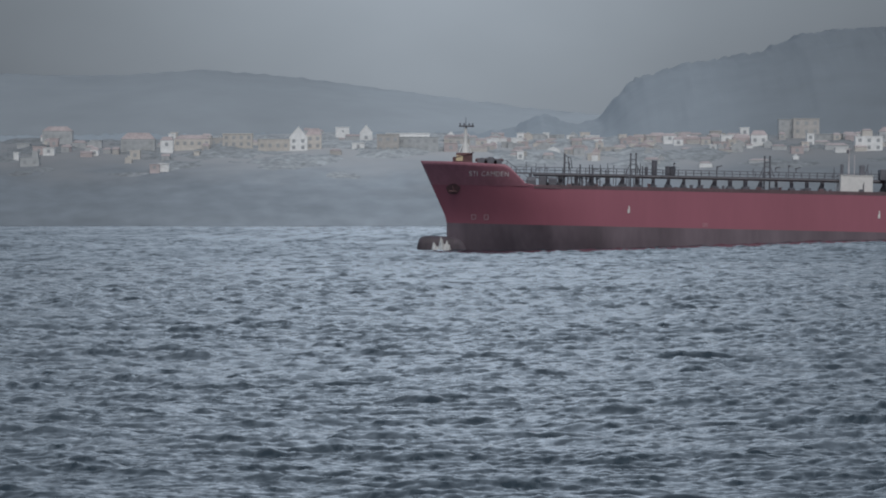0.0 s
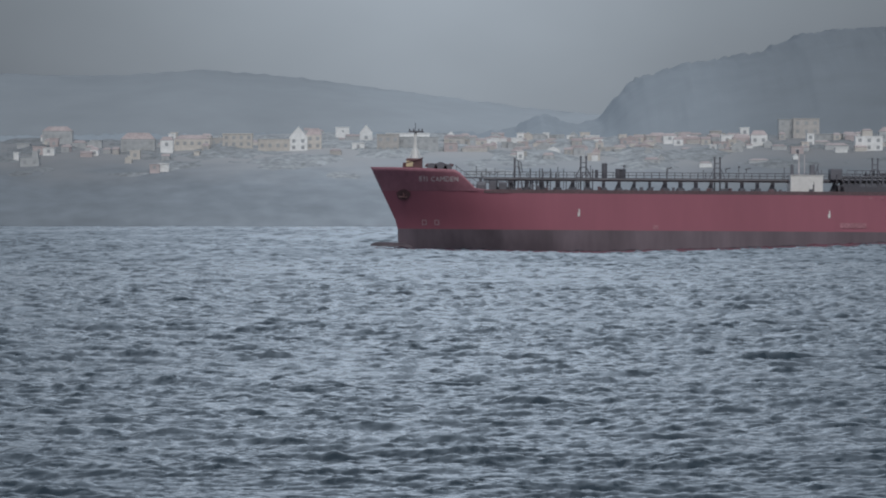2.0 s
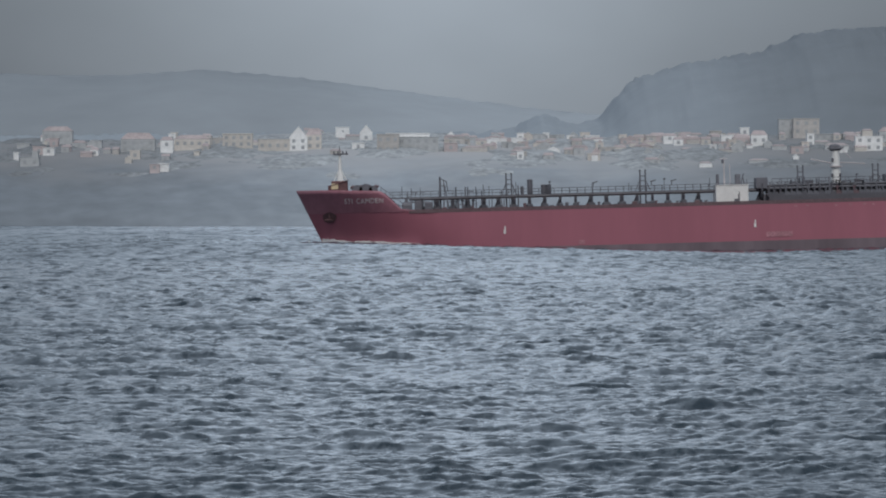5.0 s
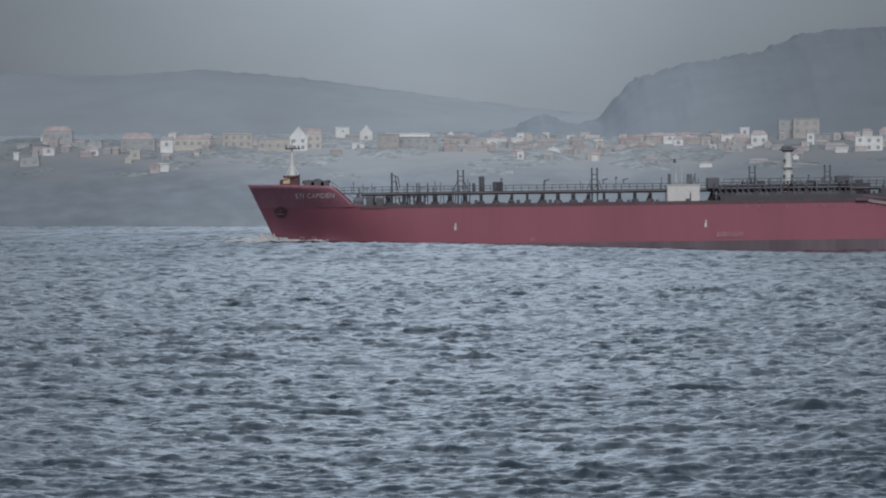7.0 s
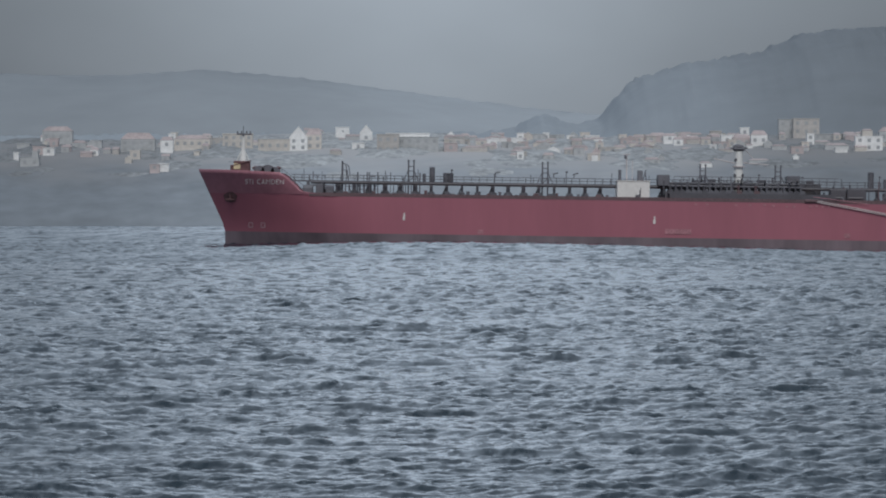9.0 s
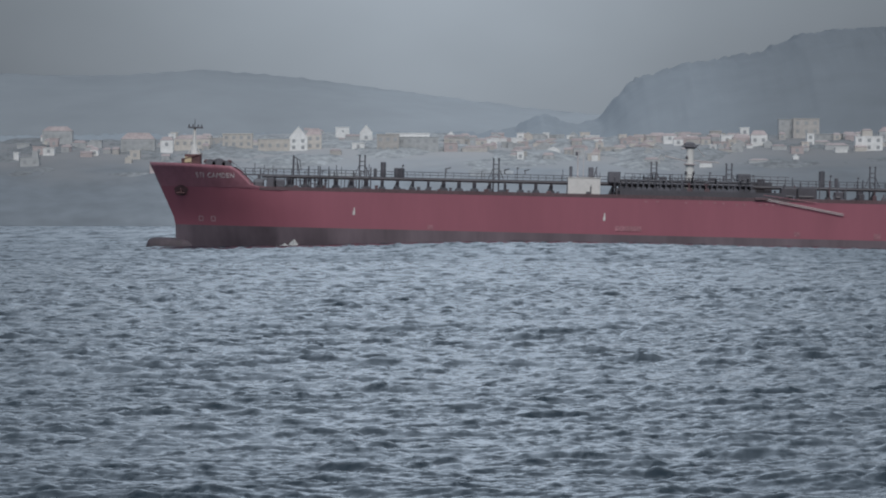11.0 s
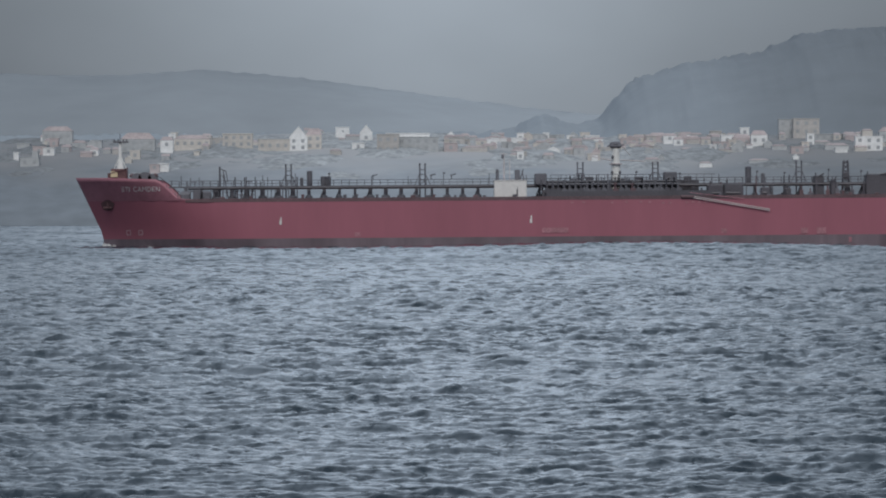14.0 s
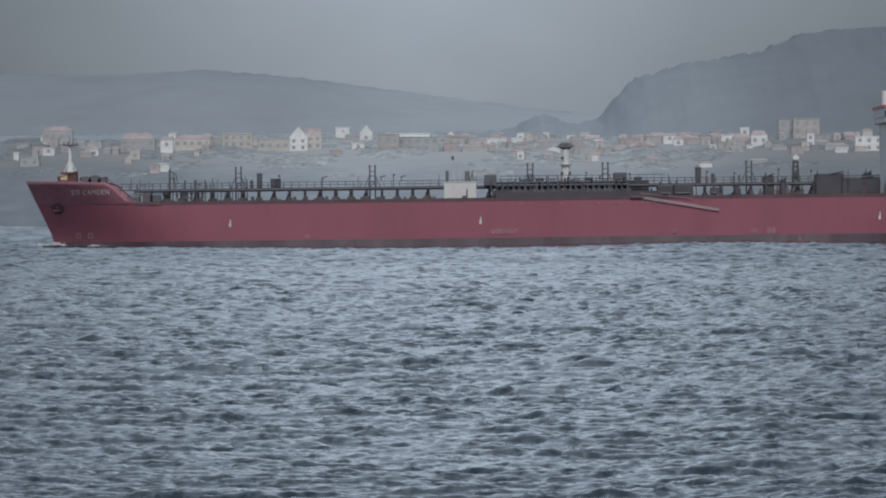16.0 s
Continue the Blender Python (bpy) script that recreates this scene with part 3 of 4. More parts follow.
def make_catwalk(ship):
    bm = fresh()
    box(bm, 16.5, 150, -1.0, 1.0, 2.28, 2.52)
    walkway = part("catwalk", bm, "gear", ship, "dark raised walkway along the deck")
    bm = fresh()
    for y in (-2.1, -1.5, 1.4, 2.0):
        rod(bm, (20, y, 2.05 if abs(y) < 1.8 else 2.2), (148, y, 2.05 if abs(y) < 1.8 else 2.2), 0.15)
    part("pipe_run", bm, "pipe", walkway, "cargo pipes along the walkway")
    bm = fresh()
    for y in (-1.0, 1.0):
        for z in (3.0, 3.5):
            rod(bm, (16.5, y, z), (150, y, z), 0.045, seg=6)
        for i in range(98):
            x = 17 + i * 1.365
            rod(bm, (x, y, 2.5), (x, y, 3.5), 0.04, seg=5)
    part("handrail", bm, "gear", walkway)
    rnd = random.Random(9)
    for i in range(48):
        x = 19.5 + i * 2.72
        if 73.5 < x < 81:
            continue
        bm = fresh()
        w = rnd.choice((0.22, 0.28, 0.34))
        box(bm, x - w, x + w, -0.9, 0.9, 0.1, 2.3)
        box(bm, x - w * 2.2, x + w * 2.2, -1.1, 1.1, 0.1, 0.85, 0.25)
        if rnd.random() < 0.35:
            for y in (-1, 1):
                rod(bm, (x - w - 0.5, y, 0.2), (x - w * 0.5, y, 1.6), 0.1, seg=5)
        part("support", bm, "gear", walkway)
    # lamp posts on the rail
    for i in range(20):
        x = 19 + i * 6.7 + rnd.uniform(-1, 1)
        bm = fresh()
        h = rnd.uniform(4.0, 4.7)
        rod(bm, (x, -1.1, 2.4), (x, -1.1, h), 0.07, seg=6)
        if rnd.random() < 0.4:
            box(bm, x - 0.15, x + 0.25, -1.3, -0.9, h - 0.1, h + 0.2)
        part("lamp_post", bm, "gear", walkway)
    # valves and low deck fittings
    for i in range(70):
        x = 24 + i * 1.8 + rnd.uniform(-0.6, 0.6)
        if 73 < x < 81:
            continue
        bm = fresh()
        y = rnd.uniform(-8, -3)
        h = rnd.uniform(0.35, 0.95)
        if rnd.random() < 0.5:
            rod(bm, (x, y, 0.1), (x, y, h), rnd.uniform(0.15, 0.3), seg=8)
            rod(bm, (x - 0.3, y, h), (x + 0.3, y, h), 0.09, seg=6)
        else:
            box(bm, x - 0.5, x + 0.4, y - 0.4, y + 0.4, 0.1, h * 0.8, 0.08)
        part("deck_valve", bm, "gear" if rnd.random() < 0.6 else "gear_red", ship)


def make_forecastle(ship):
    bm = fresh()
    box(bm, 6.3, 9.2, -1.6, 1.6, 3.0, 5.75, 0.12)
    box(bm, 5.7, 6.4, -1.0, 1.0, 3.0, 5.0, 0.1)
    rod(bm, (6.2, -1.75, 4.9), (9.4, -1.75, 5.85), 0.08)
    o = part("mast_house", bm, "deck", ship, "dark red mast house with a cream front")
    bm = fresh()
    box(bm, 6.3, 7.5, -1.72, -1.58, 4.3, 5.3)
    part("panel", bm, "cream", o, "cream painted panel")
    bm = fresh()
    rod(bm, (7.9, 0, 5.7), (7.9, 0, 7.6), 0.7, 0.35, seg=12)
    rod(bm, (7.9, 0, 7.6), (7.9, 0, 10.4), 0.34, 0.22, seg=12)
    for s in (-1, 1):
        rod(bm, (7.9 + s * 1.1, 0, 5.7), (7.9, 0, 8.2), 0.08)
    mast = part("foremast", bm, "white", ship, "white tapered foremast with a dark crosstree")
    bm = fresh()
    box(bm, 6.7, 9.4, -0.5, 0.5, 10.35, 10.6, 0.05)
    for dx in (-1.0, -0.3, 0.6, 1.2):
        rod(bm, (7.9 + dx, -0.3, 10.6), (7.9 + dx, -0.3, 11.0), 0.12)
    rod(bm, (7.9, 0, 10.4), (7.9, 0, 12.0), 0.06)
    part("crosstree", bm, "gear", mast, "dark light platform on the mast")
    for x, r in ((10.9, 0.75), (12.4, 0.9), (13.7, 0.6)):
        bm = fresh()
        rod(bm, (x, -3.2, 4.0), (x, 3.2, 4.0), r, seg=16)
        for y in (-3.3, -1.2, 1.2, 3.3):
            rod(bm, (x, y - 0.12, 4.0), (x, y + 0.12, 4.0), r * 1.25, seg=16)
        box(bm, x - r, x + r, -2.6, 2.6, 3.1, 4.1)
        part("windlass", bm, "gear", ship, "dark anchor windlass drum")
    bm = fresh()
    box(bm, 9.6, 10.1, -2.2, -1.6, 4.2, 4.75, 0.08)
    part("gear_cover", bm, "white", ship, "small white cover on the windlass")
    bm = fresh()
    for x in (10.2, 11.6, 13.0, 14.2):
        ball(bm, (x, -2.4, 4.55), 0.55, 1.1, 0.8, 0.7, 1)
    part("rope_reel", bm, "gear_red", ship, "heaped mooring rope reels")
    # rail stays down the break of the forecastle
    bm = fresh()
    for i in range(6):
        x = 15.2 + i * 0.75
        z = bulwark_top(x)
        y = -breadth(x, max(z, 0.1))
        rod(bm, (x, y + 0.3, z - 0.6), (x, y + 0.3, z + 0.95), 0.05, seg=5)
    rod(bm, (15.0, -11.2, 4.5), (19.2, -12.4, 1.3), 0.05, seg=5)
    part("stair_rail", bm, "gear", ship)


def make_deck_gear(ship):
    # winches and stores aft of the forecastle
    for x, w, h in ((19.6, 1.6, 1.2), (21.6, 1.3, 1.9), (23.4, 1.5, 1.5)):
        bm = fresh()
        rod(bm, (x - w / 2, -4, 0.9), (x + w / 2, -4, 0.9), 0.75, seg=14)
        box(bm, x - w / 2, x + w / 2, -5, -3, 0.1, h, 0.1)
        part("mooring_winch", bm, "gear", ship, "dark mooring winch on the fore deck")
    bm = fresh()
    box(bm, 19.0, 23.6, -3, 1, 1.5, 1.75)
    part("winch_platform", bm, "gear", ship)
    # davit frame
    bm = fresh()
    rod(bm, (25.5, 0, 0.2), (25.5, 0, 6.0), 0.17)
    rod(bm, (26.1, 0, 5.3), (27.0, 0, 0.3), 0.09)
    rod(bm, (25.5, 0, 5.7), (26.6, 0, 5.2), 0.08)
    rod(bm, (25.5, 0, 4.4), (26.4, 0, 4.4), 0.07)
    rod(bm, (26.6, 0, 5.2), (26.9, 0, 3.3), 0.08)
    part("davit", bm, "gear", ship, "dark hose davit post with a stay")
    for x in (24.5, 27.8, 28.6, 29.4, 30.4, 31.3):
        bm = fresh()
        rod(bm, (x, -1.5, 0.1), (x, -1.5, 1.9), 0.14)
        box(bm, x - 0.3, x + 0.3, -1.8, -1.2, 1.5, 1.8, 0.05)
        part("air_pipe", bm, "gear", ship)
    for x in (37.2, 60.9, 88.8, 102.1, 127.5):
        vent_frame(ship, x, 6.1)
    drum(ship, "vent_drum", 41.4, 0.5, 2.5, 5.0, "gear", "dark ventilator drum")
    drum(ship, "vent_drum", 40.0, 0.3, 2.5, 3.8, "gear")
    for x in (43.8, 44.7):
        drum(ship, "vent_drum", x, 0.48, 2.4, 4.0, "gear", "low dark ventilator")
    drum(ship, "vent_drum", 119.0, 0.55, 2.4, 5.2, "gear", "dark ventilator drum")
    drum(ship, "vent_drum", 121.6, 0.35, 2.4, 4.0, "gear")
    for x in (52.6, 62.9, 66.5):
        bm = fresh()
        rod(bm, (x, 0, 3.5), (x, 0, 4.3), 0.08)
        rod(bm, (x - 0.2, 0, 4.2), (x + 0.8, 0, 4.45), 0.1)
        part("search_light", bm, "gear", ship)
    # white deckhouse
    bm = fresh()
    box(bm, 74.0, 79.7, -6.0, 6.0, 0.05, 3.15, 0.06)
    dh = part("deckhouse", bm, "white", ship, "white painted steel deckhouse amidships")
    bm = fresh()
    box(bm, 73.9, 79.8, -6.1, 6.1, 3.15, 3.25)
    part("roof", bm, "white", dh)
    bm = fresh()
    box(bm, 77.9, 78.1, -6.08, -6.0, 0.4, 1.6)
    box(bm, 77.2, 77.9, -6.5, -6.02, 0.2, 0.75, 0.08)
    part("valve_box", bm, "gear", dh, "small dark fitting on the wall")
    bm = fresh()
    rod(bm, (78.1, -6.05, 0.3), (78.1, -6.05, 2.0), 0.06)
    part("pipe", bm, "gear", dh)
    bm = fresh()
    rod(bm, (75.8, 0, 3.2), (75.8, 0, 8.0), 0.14, 0.09)
    rod(bm, (76.8, 0, 3.2), (76.8, 0, 6.8), 0.06)
    rod(bm, (75.1, 0, 7.9), (76.4, 0, 7.9), 0.07)
    mt = part("signal_mast", bm, "ladder", dh, "slim white signal mast")
    bm = fresh()
    box(bm, 75.35, 75.8, -0.3, 0.2, 7.1, 7.75, 0.05)
    part("lantern", bm, "gear", dh, "dark lantern on the signal mast")
    drum(ship, "vent_drum", 74.6, 0.28, 3.2, 5.0)
    bm = fresh()
    box(bm, 77.7, 78.6, -1, 1, 3.2, 5.1, 0.1)
    rod(bm, (78.6, -0.8, 3.2), (79.2, -0.8, 5.2), 0.1)
    rod(bm, (79.3, -0.8, 3.2), (79.0, -0.8, 4.9), 0.1)
    part("hose_gear", bm, "gear", dh)
    # manifold: packed pipes, valves and drip trays amidships
    bm = fresh()
    box(bm, 82.5, 107, -4, 4, 0.1, 1.5)
    for y, z, r in ((-4.3, 2.4, 0.2), (-3.6, 2.9, 0.24), (-2.4, 2.5, 0.28), (-1.2, 2.9, 0.22), (0.4, 2.6, 0.3), (1.8, 2.9, 0.24)):
        rod(bm, (83.6, y, z), (106.4, y, z), r, seg=8)
    for i in range(12):
        box(bm, 84.2 + i * 2.0, 84.5 + i * 2.0, -4.6, 2.4, 1.4, 3.2)
    box(bm, 81.2, 83.3, -3, 3, 2.4, 4.4, 0.1)
    box(bm, 104.0, 106.3, -3, 3, 2.4, 4.5, 0.1)
    man = part("manifold", bm, "gear", ship, "dense dark cargo manifold amidships")
    rnd = random.Random(21)
    for i in range(24):
        x = 83.2 + i * 1.0
        bm = fresh()
        rod(bm, (x, -12.4, 1.3), (x, -4, 1.3), 0.33, seg=10)
        rod(bm, (x, -12.5, 1.3), (x, -12.2, 1.3), 0.5, seg=10)
        rod(bm, (x, -8, 1.3), (x, -8, rnd.uniform(2.2, 3.0)), 0.16, seg=6)
        rod(bm, (x - 0.4, -8, 2.4), (x + 0.4, -8, 2.4), 0.1, seg=6)
        part("manifold_pipe", bm, rnd.choice(("gear", "gear", "gear_red", "pipe")), man)
    for i in range(34):
        x = 82 + i * 0.74 + rnd.uniform(-0.4, 0.4)
        bm = fresh()
        rod(bm, (x, rnd.uniform(-6, 2), 1.4), (x, rnd.uniform(-6, 2), rnd.uniform(2.6, 4.5)), 0.14, seg=6)
        part("stanchion", bm, "gear", man)
    bm = fresh()
    for z in (3.5, 4.1):
        rod(bm, (84, -4.4, z), (113, -4.4, z), 0.05, seg=6)
    for i in range(22):
        rod(bm, (84 + i * 1.35, -4.4, 3.1), (84 + i * 1.35, -4.4, 4.1), 0.045, seg=5)
    part("manifold_rail", bm, "gear", man)
    bm = fresh()
    box(bm, 83, 112, -12.6, -12.45, 0.1, 1.2)
    part("drip_tray", bm, "pipe", man, "dark drip tray at the deck edge")
    # dark backing added so that no bright gaps show between the pipes
    bm = fresh()
    box(bm, 83.4, 110.4, 3.0, 3.4, 0.3, 3.15)
    for i in range(9):
        box(bm, 84.5 + i * 2.9, 85.9 + i * 2.9, 2.6, 3.0, 2.2, 3.05 + 0.35 * (i % 3), 0.06)
    part("screen_plate", bm, "pipe", man, "dark backing added to close bright gaps behind the valves")
    # housings packed under the after walkway
    for x0, x1, z1 in ((111.6, 114.4, 2.2), (114.5, 117.9, 2.35), (121.0, 122.6, 1.7), (125.2, 126.3, 1.5)):
        bm = fresh()
        box(bm, x0, x1, -4.6, -1.4, 0.1, z1, 0.15)
        rod(bm, (x0 + 0.5, -4.4, z1 - 0.2), (x0 + 0.5, -4.4, z1 + 0.55), 0.16)
        rod(bm, (x1 - 0.6, -4.65, 0.7), (x0 + 0.3, -4.65, 0.7), 0.2)
        part("pump_housing", bm, "pipe", ship, "dark pump housing under the walkway")
    # hose crane
    bm = fresh()
    rod(bm, (95.6, 0, 0.2), (95.6, 0, 5.9), 0.95, 0.8, seg=18)
    rod(bm, (95.6, 0, 6.1), (95.6, 0, 8.7), 0.72, 0.68, seg=18)
    crane = part("hose_crane", bm, "white", ship, "white hose handling crane with a dark head")
    bm = fresh()
    rod(bm, (95.6, 0, 5.9), (95.6, 0, 6.1), 1.15, seg=18)
    part("platform", bm, "ladder", crane)
    bm = fresh()
    box(bm, 94.5, 96.7, -0.9, 0.9, 8.75, 9.5, 0.3)
    ball(bm, (95.5, 0, 9.5), 0.85, 1.25, 1, 0.6, 2)
    rod(bm, (94.1, -0.4, 9.2), (97.1, -0.4, 9.35), 0.14)
    part("crane_head", bm, "gear", crane, "dark winch head of the crane")
    for x, z in ((94.9, 4.5), (96.3, 4.5), (95.0, 7.2)):
        bm = fresh()
        ball(bm, (x, -0.75, z), 0.28, 1, 0.6, 1.3, 1)
        part("porthole", bm, "gear", crane, "dark opening in the crane post")
    for a, b, r in (((96.4, 0, 6.7), (100.8, 0, 6.4), 0.09), ((94.9, 0, 6.6), (91.2, 0, 7.4), 0.09), ((96.6, 0, 9.2), (98.2, 0, 7.4), 0.05)):
        bm = fresh()
        rod(bm, a, b, r)
        part("jib_stay", bm, "ladder", crane, "thin pale boom stay")
    # accommodation ladder stowed on the side
    bm = fresh()
    for z in (0.0, 0.26):
        rod(bm, (108.4, -BEAM - 0.25, -0.1 + z), (122.0, -BEAM - 0.25, -2.45 + z), 0.075, seg=6)
    for i in range(29):
        x = 108.5 + i * 0.48
        z = -0.1 - 2.35 * (x - 108.4) / 13.6
        rod(bm, (x, -BEAM - 0.25, z), (x, -BEAM - 0.25, z + 0.26), 0.045, seg=5)
    lad = part("gangway", bm, "ladder", ship, "pale stowed gangway slanting down the side")
    bm = fresh()
    rod(bm, (108, -BEAM - 0.3, 0.8), (117.5, -BEAM - 0.3, -0.35), 0.05, seg=6)
    part("gangway_rail", bm, "mark_faint", lad)
    bm = fresh()
    box(bm, 106.5, 108.8, -BEAM - 0.4, -BEAM + 1.2, -0.15, 0.35, 0.1)
    part("gangway_platform", bm, "gear_red", lad)
    # after deck clutter before the bridge
    for x0, x1, y0, z1 in ((139.6, 144.6, -2.5, 3.9), (144.2, 151.0, -3.1, 3.2), (130.5, 132.3, -1.9, 3.7), (148.2, 149.6, -2.2, 4.0), (133.4, 134.4, -2.8, 2.9)):
        bm = fresh()
        box(bm, x0, x1, y0, 2.0 + y0 * 0.1, 0.2, z1, 0.18)
        rod(bm, (x0 + 0.3, y0 - 0.1, z1 - 0.3), (x0 + 0.3, y0 - 0.1, z1 + 0.5), 0.1)
        rod(bm, ((x0 + x1) / 2, y0 - 0.1, z1 - 0.1), (x1, y0 - 0.1, z1 + 0.35), 0.12)
        part("deck_store", bm, "pipe", ship, "dark deck machinery before the bridge")
    # lattice post of the stores crane
    bm = fresh()
    for x in (135.6, 136.9):
        for y in (-0.6, 0.6):
            rod(bm, (x, y, 0.2), (136.25 + (x - 136.25) * 0.55, y, 6.2), 0.14, seg=6)
    for i in range(7):
        z = 0.8 + i * 0.8
        w = 0.65 * (1 - 0.45 * z / 6.2)
        rod(bm, (136.25 - w, -0.6, z), (136.25 + w, -0.6, z + 0.8), 0.08, seg=5)
        rod(bm, (136.25 + w, -0.6, z), (136.25 - w, -0.6, z + 0.8), 0.08, seg=5)
    box(bm, 135.7, 136.8, -0.8, 0.8, 3.0, 4.2, 0.1)
    part("lattice_post", bm, "pipe", ship, "dark lattice post on the after deck")
    rnd = random.Random(71)
    for i in range(30):                      # thin posts and pipes aft of the forecastle
        x = 18.2 + i * 0.72 + rnd.uniform(-0.25, 0.25)
        bm = fresh()
        y = rnd.uniform(-5, 1)
        h = rnd.choice((1.3, 1.9, 2.4, 3.3, 4.1))
        rod(bm, (x, y, 0.1), (x, y, h), rnd.uniform(0.06, 0.13), seg=6)
        if rnd.random() < 0.4:
            rod(bm, (x, y, h * 0.8), (x + rnd.uniform(0.5, 1.2), y, h * 0.8), 0.07, seg=5)
        part("stanchion", bm, rnd.choice(("gear", "gear", "pipe")), ship)
    rnd = random.Random(55)
    for i in range(26):                      # stanchions and valve wheels along the after rack
        x = 111 + i * 1.55 + rnd.uniform(-0.4, 0.4)
        bm = fresh()
        y = rnd.uniform(-3.5, -1.2)
        h = rnd.uniform(1.2, 4.2)
        rod(bm, (x, y, 0.1), (x, y, h), rnd.uniform(0.08, 0.2), seg=6)
        if h < 2.4:
            box(bm, x - 0.35, x + 0.35, y - 0.3, y + 0.3, 0.1, h * 0.6, 0.06)
        part("stanchion", bm, rnd.choice(("gear", "gear_red", "pipe")), ship)


def make_bridge(ship):
    bm = fresh()
    box(bm, 152.0, 172, -11.5, 11.5, 0.05, 12.6, 0.1)
    acc = part("accommodation", bm, "white", ship, "white accommodation block near the stern")
    bm = fresh()
    box(bm, 151.2, 163, -14.0, 14.0, 12.6, 15.6, 0.15)
    wing = part("wheelhouse", bm, "white", ship, "white wheelhouse with full-width wings")
    bm = fresh()
    box(bm, 151.1, 163.1, -14.08, 14.08, 13.6, 14.7)
    part("bridge_windows", bm, "glass", wing, "dark band of wheelhouse windows")
    bm = fresh()
    box(bm, 151.0, 163.1, -14.12, 14.12, 15.25, 15.7)
    part("bridge_band", bm, "orange", wing, "red band along the wheelhouse top")
    bm = fresh()
    box(bm, 153, 161, -6, 6, 15.7, 16.5, 0.1)
    rod(bm, (156.5, 0, 16.5), (156.5, 0, 25), 0.35, 0.2)
    rod(bm, (156.5, -2.5, 20), (156.5, 2.5, 20), 0.12)
    rod(bm, (152.3, 0, 15.6), (152.3, 0, 18.4), 0.7, 0.6, seg=12)
    part("radar_mast", bm, "white", wing, "white radar mast")
    for lev in range(4):
        for i in range(7):
            bm = fresh()
            x = 153.6 + i * 2.6
            box(bm, x, x + 0.9, -11.56, -11.48, 1.4 + lev * 2.8, 2.3 + lev * 2.8)
            part("window", bm, "glass", acc)
    bm = fresh()
    box(bm, 172.5, 179, -3.6, 3.6, 0.05, 15.5, 0.6)
    fun = part("funnel", bm, "hull", ship, "red funnel casing")
    bm = fresh()
    for y in (-1.2, 1.2):
        rod(bm, (175.5, y, 15.3), (175.7, y, 17.2), 0.5)
    part("exhaust", bm, "gear", fun)


tanker = tagged(new("tanker"), "red-hulled product tanker with dark deck gear under way", "tanker ship")
hull, bottom = make_hull(tanker)
make_marks(tanker, hull)
make_forecastle(tanker)
make_catwalk(tanker)
make_deck_gear(tanker)
make_bridge(tanker)


# ------------------------------------------------------------------ the town
def spot(px, py, y):
    """Metres across and up at the distance y that fit the camera's view at pixel px, py."""
    return (px - 784) * y / 10000.0, EYE[2] + (377 - py) * y / 10000.0


